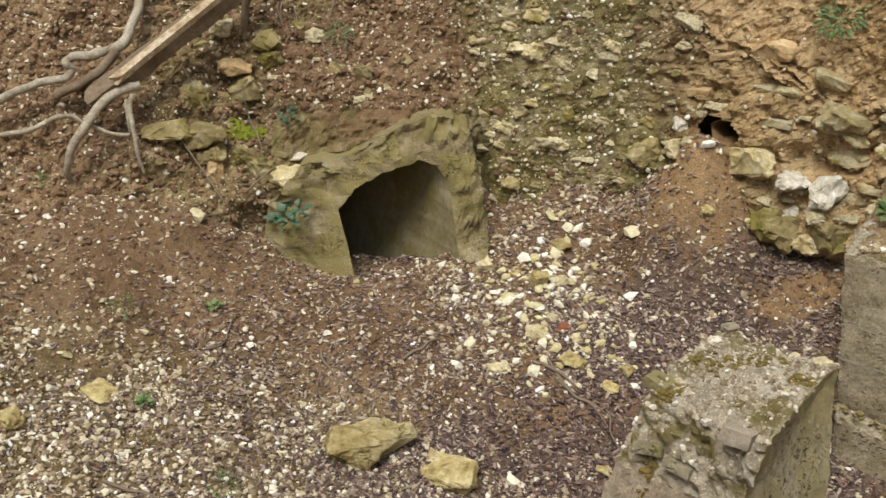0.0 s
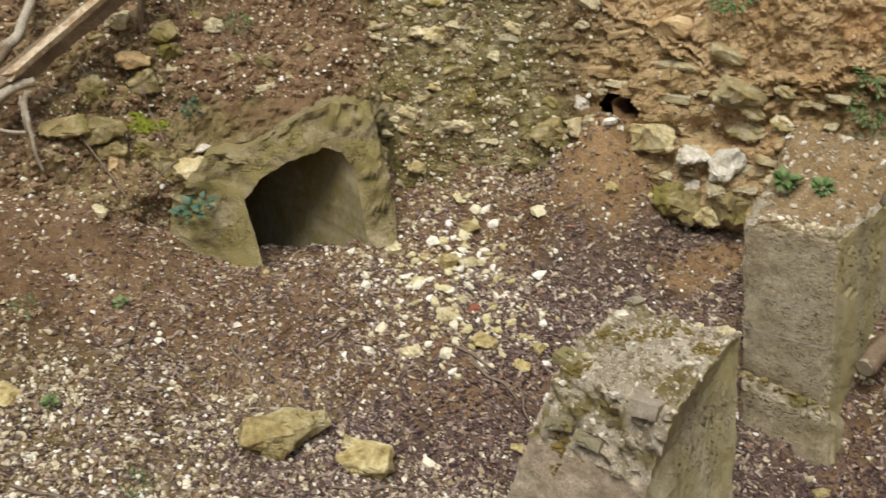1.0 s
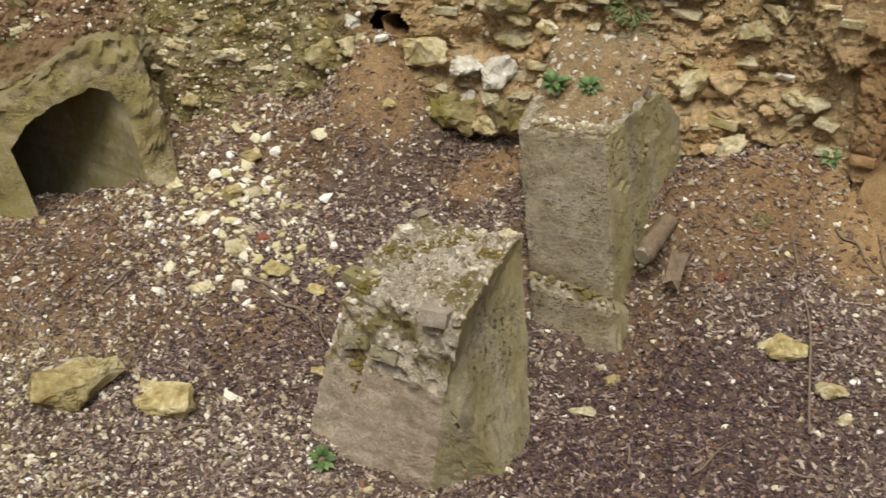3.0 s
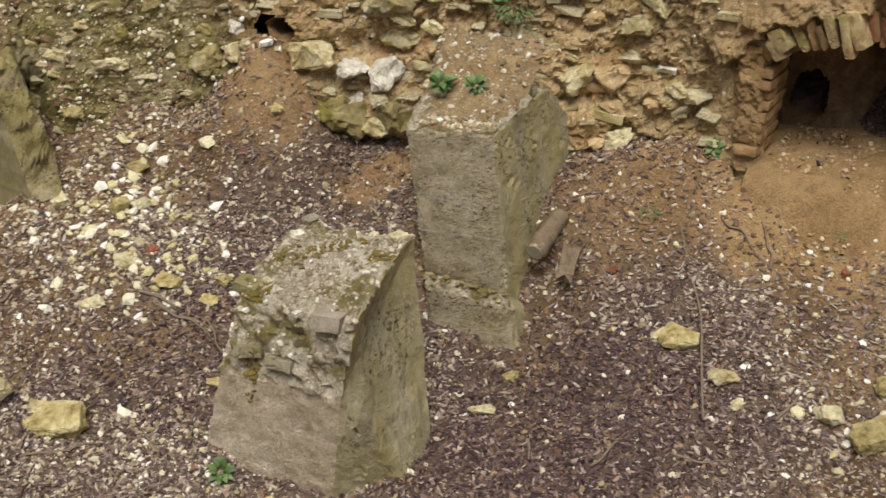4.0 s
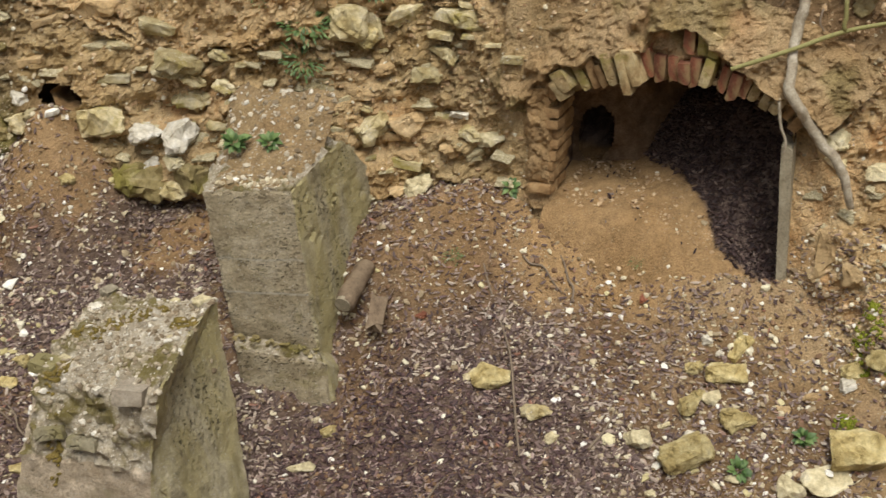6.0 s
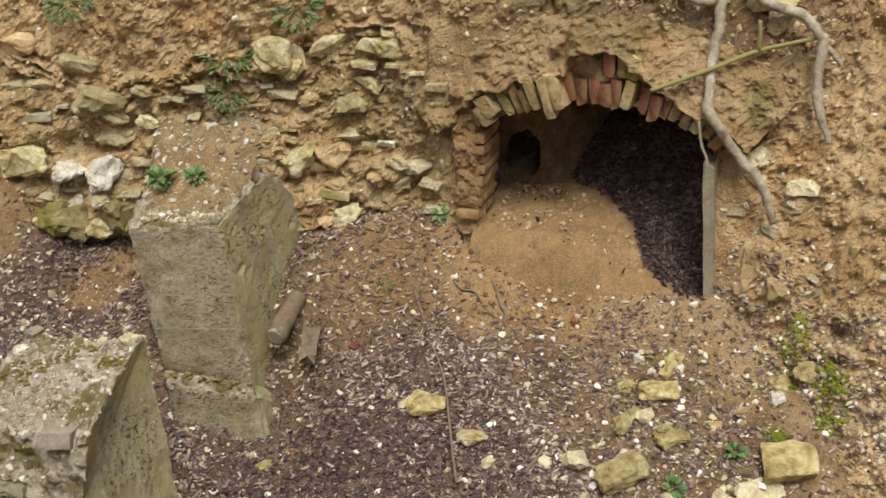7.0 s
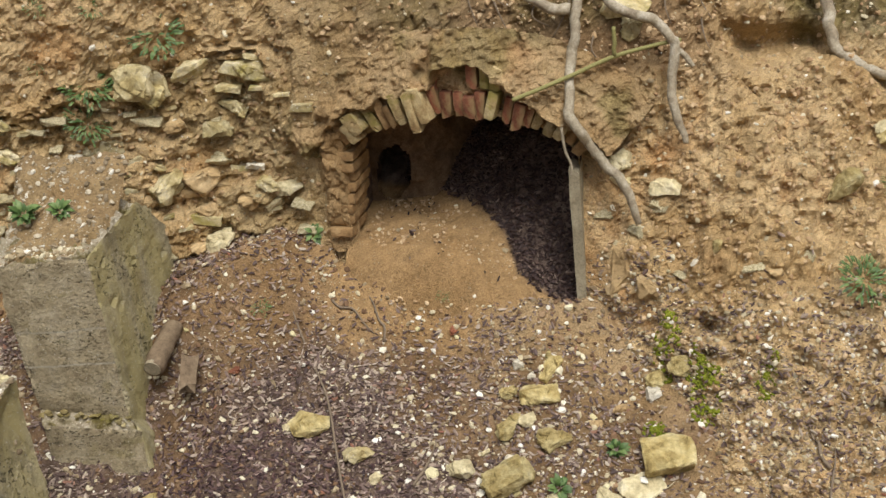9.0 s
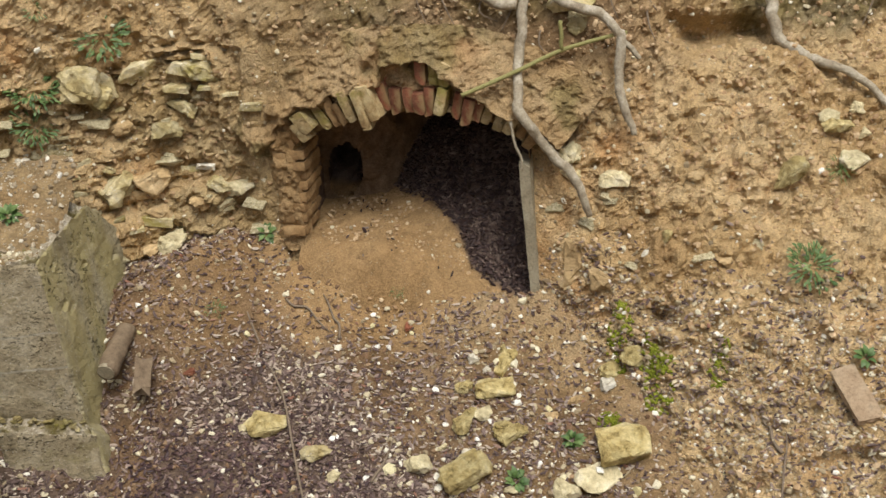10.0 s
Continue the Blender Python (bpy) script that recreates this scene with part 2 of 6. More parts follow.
def soil_material(name):
    """Earth whose kind is set by zone: red-brown soil, pale clay, green-grey wall earth, dark mould (also used to paint
    shade in the chamber).
    """
    m, t, bsdf = material(name)
    pos = position(t)
    broad = tex_noise(t, 2.2, 6, 0.6, 0.3, pos)
    mid = tex_noise(t, 17.0, 6, 0.65, 0.2, pos)
    fine = tex_noise(t, 120.0, 5, 0.7, 0.0, pos)
    red = curve(t, broad, [(0.3, (0.135, 0.082, 0.042)), (0.5, (0.21, 0.133, 0.071)), (0.7, (0.295, 0.20, 0.112))])
    clay = curve(t, broad, [(0.28, (0.35, 0.22, 0.10)), (0.42, (0.49, 0.34, 0.165)), (0.55, (0.58, 0.43, 0.235)), (0.66, (0.52, 0.335, 0.16)), (0.78, (0.45, 0.23, 0.09))])
    runs = node(t, "ShaderNodeMapping", Scale=(1.0, 1.0, 0.16))
    t.links.new(pos, runs.inputs["Vector"])
    wash = tex_noise(t, 9.0, 5, 0.6, 0.4, runs.outputs[0])
    olive = curve(t, mid, [(0.3, (0.095, 0.076, 0.022)), (0.5, (0.175, 0.148, 0.05)), (0.7, (0.275, 0.24, 0.105))])
    lime = curve(t, mid, [(0.3, (0.165, 0.13, 0.07)), (0.5, (0.28, 0.24, 0.145)), (0.7, (0.40, 0.355, 0.24))])
    green = blend(t, curve(t, wash, [(0.45, 0.0), (0.68, 0.9)]), olive, lime)
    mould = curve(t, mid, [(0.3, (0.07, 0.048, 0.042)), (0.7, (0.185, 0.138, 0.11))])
    sand = curve(t, broad, [(0.3, (0.31, 0.19, 0.082)), (0.7, (0.43, 0.285, 0.14))])
    col = blend(t, attribute(t, "clay"), red, clay)
    col = blend(t, attribute(t, "green"), col, green)
    col = blend(t, attribute(t, "sand"), col, sand)
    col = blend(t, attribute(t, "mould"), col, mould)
    col = blend(t, 0.8, col, curve(t, fine, [(0.25, 0.5), (0.5, 1.0), (0.75, 1.4)]), "MULTIPLY")
    col = blend(t, 0.7, col, curve(t, mid, [(0.3, 0.65), (0.6, 1.15)]), "MULTIPLY")
    v = node(t, "ShaderNodeTexVoronoi", Scale=75.0)
    t.links.new(pos, v.inputs["Vector"])
    spots = curve(t, v.outputs["Distance"], [(0.14, 1.0), (0.24, 0.0)])
    gate = curve(t, tex_noise(t, 11.0, 4, 0.6, 0, pos), [(0.52, 0.0), (0.6, 0.9)])
    g = t.nodes.new("ShaderNodeMath")
    g.operation = "MULTIPLY"
    t.links.new(spots, g.inputs[0]), t.links.new(gate, g.inputs[1])
    g2 = t.nodes.new("ShaderNodeMath")
    g2.operation = "MULTIPLY"
    t.links.new(g.outputs[0], g2.inputs[0]), t.links.new(attribute(t, "fleck"), g2.inputs[1])
    col = blend(t, g2.outputs[0], col, (0.58, 0.52, 0.38))
    t.links.new(col, bsdf.inputs["Base Color"])
    bsdf.inputs["Roughness"].default_value = 0.95
    bsdf.inputs["Specular IOR Level"].default_value = 0.15
    hh = t.nodes.new("ShaderNodeMath")
    hh.operation = "MULTIPLY_ADD"
    t.links.new(mid, hh.inputs[0]), t.links.new(fine, hh.inputs[2])
    hh.inputs[1].default_value = 1.5
    warp = t.nodes.new("ShaderNodeVectorMath")
    warp.operation = "MULTIPLY_ADD"
    wn = node(t, "ShaderNodeTexNoise", Scale=14.0, Detail=4.0)
    t.links.new(pos, wn.inputs["Vector"])
    t.links.new(wn.outputs["Color"], warp.inputs[0])
    warp.inputs[1].default_value = (0.09, 0.09, 0.09)
    t.links.new(pos, warp.inputs[2])
    cv_ = node(t, "ShaderNodeTexVoronoi", Scale=24.0)
    cv_.feature = "DISTANCE_TO_EDGE"
    t.links.new(warp.outputs[0], cv_.inputs["Vector"])
    ck = curve(t, cv_.outputs["Distance"], [(0.0, 0.0), (0.10, 1.0)])
    h3 = t.nodes.new("ShaderNodeMath")
    h3.operation = "MULTIPLY_ADD"
    t.links.new(ck, h3.inputs[0]), t.links.new(hh.outputs[0], h3.inputs[2])
    amount = t.nodes.new("ShaderNodeMath")
    amount.operation = "MULTIPLY"
    t.links.new(attribute(t, "clay"), amount.inputs[0])
    amount.inputs[1].default_value = 0.45
    t.links.new(amount.outputs[0], h3.inputs[1])
    relief(t, bsdf, h3.outputs[0], 1.0, 0.011)
    return m


def cast_concrete(name, tones, moss_tone, moss, streaks, seams=(), pitted=1.0):
    """Poured concrete: pitted with gaps between its gravel, streaked by damp, with pale seams between pours."""
    m, t, bsdf = material(name)
    pos = position(t)
    stretch = node(t, "ShaderNodeMapping", Scale=(1.0, 1.0, 0.22 if streaks else 1.6))
    t.links.new(pos, stretch.inputs["Vector"])
    broad = tex_noise(t, 7.0, 6, 0.62, 0.3, stretch.outputs[0])
    fine = tex_noise(t, 95.0, 6, 0.7, 0, pos)
    mid = tex_noise(t, 22.0, 5, 0.6, 0.2, pos)
    col = curve(t, broad, [(0.28 + 0.44 * i / (len(tones) - 1), c) for i, c in enumerate(tones)])
    col = blend(t, 0.8, col, curve(t, fine, [(0.25, 0.55), (0.5, 1.0), (0.75, 1.35)]), "MULTIPLY")
    col = blend(t, 0.7, col, curve(t, mid, [(0.3, 0.7), (0.6, 1.12)]), "MULTIPLY")
    grow = curve(t, tex_noise(t, 5.0, 6, 0.65, 0.5, stretch.outputs[0]), [(0.66 - moss * 0.32, 0.0), (0.80 - moss * 0.32, 0.8)])
    col = blend(t, grow, col, moss_tone)
    layers = node(t, "ShaderNodeMapping", Scale=(1.0, 1.0, 1.0 if streaks else 2.2))
    t.links.new(pos, layers.inputs["Vector"])
    pit = curve(t, tex_noise(t, 48.0, 4, 0.6, 1.2, layers.outputs[0]), [(0.36, 0.0), (0.43, 1.0)])
    where = curve(t, tex_noise(t, 5.0, 4, 0.6, 0, pos), [(0.50 - 0.12 * pitted, 1.0), (0.66 - 0.12 * pitted, 0.0)])
    pits = t.nodes.new("ShaderNodeMath")
    pits.operation = "MAXIMUM"
    t.links.new(pit, pits.inputs[0]), t.links.new(where, pits.inputs[1])
    col = blend(t, 1.0, col, curve(t, pits.outputs[0], [(0.0, 0.32), (1.0, 1.0)]), "MULTIPLY")
    v2 = node(t, "ShaderNodeTexVoronoi", Scale=60.0)
    t.links.new(pos, v2.inputs["Vector"])
    chips = curve(t, v2.outputs["Distance"], [(0.10, 0.8), (0.2, 0.0)])
    col = blend(t, chips, col, (0.50, 0.47, 0.40))
    h = t.nodes.new("ShaderNodeMath")
    h.operation = "MULTIPLY_ADD"
    t.links.new(pits.outputs[0], h.inputs[0]), t.links.new(fine, h.inputs[2])
    h.inputs[1].default_value = 1.6
    for z, tone in seams:
        sep = t.nodes.new("ShaderNodeSeparateXYZ")
        t.links.new(pos, sep.inputs[0])
        line = t.nodes.new("ShaderNodeMath")
        line.operation = "MULTIPLY_ADD"
        t.links.new(tex_noise(t, 9.0, 3, 0.5, 0, pos), line.inputs[0])
        line.inputs[1].default_value = 0.03
        t.links.new(sep.outputs[2], line.inputs[2])
        off = t.nodes.new("ShaderNodeMath")
        off.operation = "SUBTRACT"
        t.links.new(line.outputs[0], off.inputs[0])
        off.inputs[1].default_value = z + 0.015
        ab = t.nodes.new("ShaderNodeMath")
        ab.operation = "ABSOLUTE"
        t.links.new(off.outputs[0], ab.inputs[0])
        col = blend(t, curve(t, ab.outputs[0], [(0.002, 0.75), (0.006, 0.0)]), col, tone)
    t.links.new(col, bsdf.inputs["Base Color"])
    bsdf.inputs["Roughness"].default_value = 0.92
    bsdf.inputs["Specular IOR Level"].default_value = 0.2
    relief(t, bsdf, h.outputs[0], 1.0, 0.012)
    return m


SOIL = soil_material("earth")
CONCRETE = mottled("old_concrete", [(0.19, 0.16, 0.105), (0.30, 0.265, 0.19), (0.42, 0.385, 0.30)], 3.5, 70, 0.92, 0.008, moss=0.35, moss_tone=(0.17, 0.16, 0.05), pits=1.2)
GRAVELLY = mottled("broken_concrete", [(0.20, 0.16, 0.10), (0.42, 0.365, 0.265), (0.62, 0.57, 0.46)], 17, 45, 0.92, 0.03, moss=0.62, moss_tone=(0.15, 0.12, 0.025), flecks=1.0)
MOSSY_CONCRETE = mottled("green_stained_concrete", [(0.18, 0.155, 0.09), (0.27, 0.24, 0.15), (0.38, 0.345, 0.25)], 5, 60, 0.9, 0.012, moss=0.72, moss_tone=(0.235, 0.205, 0.085), pits=1.6)
SMOOTH_CONCRETE = mottled("smooth_concrete", [(0.21, 0.172, 0.082), (0.31, 0.27, 0.155), (0.40, 0.365, 0.25)], 3.0, 30, 0.5, 0.003, moss=0.5, moss_tone=(0.23, 0.195, 0.065))
YELLOW_STONE = mottled("yellow_sandstone", [(0.20, 0.14, 0.055), (0.43, 0.335, 0.135), (0.60, 0.51, 0.26), (0.72, 0.66, 0.45)], 10, 45, 0.9, 0.025, per_object=0.22, moss=0.55, moss_tone=(0.25, 0.195, 0.075), pits=0.8, coords="object")
PALE_STONE = mottled("pale_limestone", [(0.28, 0.22, 0.12), (0.58, 0.51, 0.31), (0.74, 0.69, 0.52)], 12, 60, 0.9, 0.01, per_object=0.2, moss=0.15, moss_tone=(0.28, 0.21, 0.09), coords="object")
WALL_STONE = mottled("weathered_wall_stone", [(0.22, 0.16, 0.066), (0.41, 0.335, 0.16), (0.55, 0.48, 0.29), (0.66, 0.61, 0.46)], 11, 55, 0.92, 0.014, moss=0.42, moss_tone=(0.30, 0.25, 0.055), per_object=0.28, flecks=0.35)
WHITE_STONE = mottled("chalk", [(0.34, 0.29, 0.19), (0.62, 0.58, 0.47), (0.78, 0.76, 0.69)], 14, 60, 0.9, 0.006, per_object=0.12, coords="object")
BROWN_STONE = mottled("soil_stained_stone", [(0.27, 0.18, 0.085), (0.44, 0.315, 0.16), (0.58, 0.46, 0.28)], 8, 60, 0.92, 0.008, per_object=0.2)
RED_BRICK = mottled("old_red_brick", [(0.12, 0.05, 0.032), (0.24, 0.09, 0.05), (0.34, 0.19, 0.11)], 12, 90, 0.9, 0.006, per_object=0.3, moss=0.62, moss_tone=(0.27, 0.19, 0.09), coords="object")
LICHEN_BRICK = mottled("lichened_brick", [(0.22, 0.13, 0.055), (0.40, 0.30, 0.15), (0.55, 0.47, 0.28)], 17, 90, 0.92, 0.008, per_object=0.25, moss=0.45, moss_tone=(0.24, 0.21, 0.05), pits=1.0)
CLAY_BRICK = mottled("clay_smeared_brick", [(0.17, 0.098, 0.042), (0.28, 0.175, 0.08), (0.40, 0.28, 0.14)], 10, 70, 0.95, 0.006, per_object=0.2)
BARK = mottled("grey_root_bark", [(0.19, 0.145, 0.095), (0.38, 0.33, 0.24), (0.58, 0.53, 0.43)], 18, 90, 0.85, 0.008)
TIMBER = mottled("weathered_timber", [(0.10, 0.07, 0.045), (0.19, 0.14, 0.09), (0.29, 0.225, 0.15)], 7, 60, 0.9, 0.006)
GREY_WOOD = mottled("grey_weathered_wood", [(0.22, 0.185, 0.12), (0.33, 0.29, 0.20), (0.42, 0.38, 0.28)], 12, 100, 0.88, 0.005)
MOSS = mottled("bright_moss", [(0.10, 0.12, 0.012), (0.20, 0.23, 0.02), (0.29, 0.30, 0.04)], 30, 200, 0.95, 0.01)


def tinted(name, stops, rough=0.8, source="island", spec=0.2):
    """Small loose pieces, each with a tone of its own."""
    m, t, bsdf = material(name)
    if source == "island":
        r = t.nodes.new("ShaderNodeNewGeometry").outputs["Random Per Island"]
    else:
        r = t.nodes.new("ShaderNodeObjectInfo").outputs["Random"]
    col = curve(t, r, stops)
    col = blend(t, 0.6, col, curve(t, tex_noise(t, 160.0, 3, 0.6, 0, position(t)), [(0.3, 0.6), (0.7, 1.25)]), "MULTIPLY")
    t.links.new(col, bsdf.inputs["Base Color"])
    bsdf.inputs["Roughness"].default_value = rough
    bsdf.inputs["Specular IOR Level"].default_value = spec
    return m


LITTER = tinted("dead_leaves", [(0.0, (0.062, 0.040, 0.035)), (0.3, (0.125, 0.084, 0.072)), (0.55, (0.21, 0.15, 0.122)), (0.78, (0.33, 0.26, 0.205)), (0.93, (0.47, 0.40, 0.315)), (1.0, (0.24, 0.10, 0.06))], 0.6, spec=0.3)
# leaves with the arch chamber's shade put into their colour
SHADED_LITTER = tinted("shaded_leaves", [(0.0, (0.02, 0.012, 0.012)), (0.6, (0.05, 0.03, 0.027)), (0.9, (0.10, 0.065, 0.052)), (1.0, (0.2, 0.15, 0.12))], 0.6, spec=0.25)
DARK_LITTER = tinted("damp_leaves", [(0.0, (0.028, 0.016, 0.018)), (0.5, (0.072, 0.040, 0.038)), (0.85, (0.145, 0.088, 0.076)), (1.0, (0.36, 0.27, 0.23))], 0.55, spec=0.35)
PEBBLES = tinted("pale_gravel", [(0.0, (0.20, 0.145, 0.085)), (0.35, (0.36, 0.29, 0.18)), (0.65, (0.54, 0.47, 0.31)), (0.85, (0.70, 0.65, 0.48)), (1.0, (0.84, 0.82, 0.75))], 0.85)
YELLOW_CHIPS = tinted("yellow_stone_chips", [(0.0, (0.46, 0.39, 0.18)), (0.35, (0.62, 0.56, 0.32)), (0.7, (0.74, 0.70, 0.54)), (1.0, (0.84, 0.82, 0.74))], 0.85)
CLODS = tinted("soil_crumbs", [(0.0, (0.12, 0.07, 0.04)), (0.5, (0.21, 0.13, 0.075)), (1.0, (0.32, 0.22, 0.13))], 0.95)
CLAY_CLODS = tinted("clay_crumbs", [(0.0, (0.32, 0.205, 0.11)), (0.5, (0.47, 0.33, 0.185)), (1.0, (0.60, 0.46, 0.29))], 0.95)
TWIG = tinted("dry_twig", [(0.0, (0.10, 0.07, 0.05)), (0.5, (0.19, 0.145, 0.10)), (1.0, (0.30, 0.25, 0.19))], 0.85)
GREEN_STEM = tinted("green_stem", [(0.0, (0.22, 0.20, 0.07)), (1.0, (0.30, 0.29, 0.12))], 0.7)


STUB_FRONT = cast_concrete("stub_front", [(0.25, 0.20, 0.122), (0.37, 0.312, 0.20), (0.46, 0.40, 0.285)], (0.27, 0.23, 0.11), 0.35, False, ((0.60, (0.44, 0.41, 0.33)), (0.75, (0.40, 0.37, 0.29))), 0.9)
STUB_SIDE = cast_concrete("stub_side", [(0.28, 0.24, 0.15), (0.41, 0.365, 0.235), (0.52, 0.47, 0.34)], (0.39, 0.335, 0.15), 0.8, True, (), 0.2)
HOOD_FACE = cast_concrete("hood_face", [(0.17, 0.128, 0.062), (0.31, 0.255, 0.14), (0.46, 0.395, 0.26)], (0.29, 0.245, 0.085), 0.72, False, (), 0.1)
BLOCK_FACE = cast_concrete("block_face", [(0.36, 0.285, 0.19), (0.49, 0.405, 0.29), (0.58, 0.50, 0.38)], (0.27, 0.235, 0.14), 0.3, False, (), -1.0)


# ---- mesh helpers ----
def mesh_object(name, verts, faces, mats, parent=None, label="", smooth=True, attrs=None, face_mats=None):
    me = bpy.data.meshes.new(name)
    me.from_pydata([tuple(v) for v in verts] if not isinstance(verts, np.ndarray) else verts.tolist(), [], faces.tolist() if isinstance(faces, np.ndarray) else faces)
    for m in (mats if isinstance(mats, (list, tuple)) else [mats]):
        me.materials.append(m)
    if smooth:
        me.polygons.foreach_set("use_smooth", np.ones(len(me.polygons), bool))
    if face_mats is not None:
        me.polygons.foreach_set("material_index", np.asarray(face_mats, np.int32))
    for k, v in (attrs or {}).items():
        a = me.attributes.new(k, "FLOAT", "POINT")
        a.data.foreach_set("value", np.asarray(v, np.float32).ravel())
    me.update()
    ob = new(name, me)
    if parent is not None:
        ob.parent = parent
    if label:
        ob["label"] = label
    return ob


def part(name, bm, mat, parent, label="", smooth=False):
    me = bpy.data.meshes.new(name)
    bm.to_mesh(me)
    bm.free()
    for m in (mat if isinstance(mat, (list, tuple)) else [mat]):
        me.materials.append(m)
    if smooth:
        me.polygons.foreach_set("use_smooth", np.ones(len(me.polygons), bool))
    ob = new(name, me)
    if parent is not None:
        ob.parent = parent
    if label:
        ob["label"] = label
    return ob


def grid_faces(ny, nx, keep=None):
    i = np.arange(ny * nx).reshape(ny, nx)
    f = np.stack([i[:-1, :-1], i[:-1, 1:], i[1:, 1:], i[1:, :-1]], -1).reshape(-1, 4)
    return f if keep is None else f[keep.ravel()]


def empty(name, place=(0, 0, 0)):
    ob = new(name)
    ob.location = place
    return ob


# ---- ground ----
def spread(lo, hi, step, far, n):
    mid = np.arange(lo, hi, step)
    g = np.geomspace(step, far, n)
    return np.concatenate([lo - g[::-1], mid, hi + g])


gx, gy = spread(-2.7, 5.3, 0.017, 400, 34), spread(1.6, 5.9, 0.017, 400, 34)
GX, GY = np.meshgrid(gx, gy)
GZ = floor_height(GX, GY)
near = ramp(GX, -4, -2.6) * (1 - ramp(GX, 5.2, 6.5)) * ramp(GY, 0.8, 1.6) * (1 - ramp(GY, 6, 7))
P3 = np.stack([GX, GY, GZ], -1)
GZ = GZ + near * (0.03 * fbm(P3, 2.5, 2, 41) + 0.022 * fbm(P3, 9, 3, 43) + 0.009 * fbm(P3, 40, 2, 44))
P3[..., 2] = GZ


def floor_zones(p):
    x, y = p[..., 0], p[..., 1]
    n = fbm(p, 1.8, 3, 51) + 0.5 * fbm(p, 9.0, 3, 52)
    leaf = ramp(0.75 - np.hypot((x - 0.95) / 2.1, (y - 3.95) / 1.0) + 0.25 * n, 0, 0.35)
    leaf = np.maximum(leaf, ramp(0.9 - np.hypot((x - 2.4) / 1.0, (y - 3.3) / 0.75) + 0.2 * n, 0, 0.35))
    leaf = np.maximum(leaf, ramp(1.0 - np.hypot((x - 1.35) / 0.8, (y - 4.72) / 0.42) + 0.2 * n, 0, 0.35))
    sand = ramp(1.0 - np.hypot((x - 3.40) / 0.46, (y - 3.68) / 0.46) + 0.35 * n, -0.1, 0.6)
    sand = np.maximum(sand, 0.55 * ramp(1.0 - np.hypot((x - 2.90) / 0.44, (y - 4.06) / 0.30) + 0.35 * n, -0.1, 0.6))
    sand = np.maximum(sand, ramp(1.0 - np.hypot((x - 1.44) / 0.29, (y - 5.22) / 0.31) + 0.2 * n, -0.1, 0.5) * 0.8)
    sand = np.maximum(sand, ramp(1.0 - np.hypot((x - 1.84) / 0.24, (y - 4.80) / 0.12) + 0.25 * n, -0.1, 0.5) * 0.8)
    clay = ramp(x + 0.3 * n, 3.1, 3.8) * (1 - ramp(y, 3.4, 3.7)) * 0.55
    return leaf * (1 - sand), sand, clay


leaf_z, sand_z, clay_z = floor_zones(P3)
ground = mesh_object("ground", P3.reshape(-1, 3), grid_faces(*GX.shape), SOIL,
                     attrs={"mould": leaf_z * 0.8, "sand": sand_z, "clay": clay_z, "green": 0.45 * ramp(1.25 - np.hypot((GX + 0.6) / 1.4, (GY - 3.7) / 0.75), 0, 0.5), "fleck": 0.9 * near})
tagged(ground, "brown earth floor of the hollow, strewn with leaf mould", "ground", kind="structure")

# ---- bank ----
S0, S1 = run_at(-2.9), run_at(5.2)
bs = np.concatenate([np.linspace(0, S0, 16)[:-1], np.arange(S0, S1, 0.014), np.linspace(S1, LINE_S[-1], 16)[1:]])
bz = np.concatenate([np.arange(-0.3, 2.25, 0.0135), np.linspace(2.27, 3.4, 24)])
BS, BZ = np.meshgrid(bs, bz)
BP, BN = bank_point(BS, BZ)


# arch in the bank: U runs along its face, W into the bank
ARCH_O, ARCH_U, ARCH_N = Vector((3.23, 3.88, 0)), Vector((0.577, -0.817, 0)), Vector((0.817, 0.577, 0))


def arch_place(u, w, z):
    return ARCH_O + ARCH_U * u + ARCH_N * w + Vector((0, 0, z))


def arch_top(u):
    return 1.22 + 0.17 * np.sqrt(np.clip(1 - ((u - 0.5) / 0.52) ** 2, 0, 1))


au, aw = near_arch(BP)
in_arch = (au > 0.0) & (au < 1.0) & (BZ < arch_top(au) + 0.02) & (aw > -0.8) & (aw < 0.6)
# mouth of the small tunnel, and the burrow
tx, tz = BP[..., 0], BZ
in_tunnel = (tx > -0.36) & (tx < 0.38) & (tz < 1.12) & (BP[..., 1] > 4.9)
in_burrow = ((tx - 1.50) / 0.066) ** 2 + ((tz - 1.30 + 0.25 * (tx - 1.5)) / 0.05) ** 2 + 0.25 * fbm(BP, 22, 2, 93) < 1
hole = in_arch | in_tunnel | in_burrow
keep = ~(hole[:-1, :-1] | hole[1:, :-1] | hole[:-1, 1:] | hole[1:, 1:])
# the land above the bank runs on to the horizon
last, out = BP[-1], BN[-1].copy()
out[:, 2] = 0
rings = [last - out * d + np.array((0, 0, h)) for d, h in ((0.8, 0.35), (2.5, 0.8), (8, 1.2), (30, 1.5), (300, 1.5))]
BALL = np.concatenate([BP, np.stack(rings)], 0)
keep = np.concatenate([keep, np.ones((len(rings), keep.shape[1]), bool)], 0)


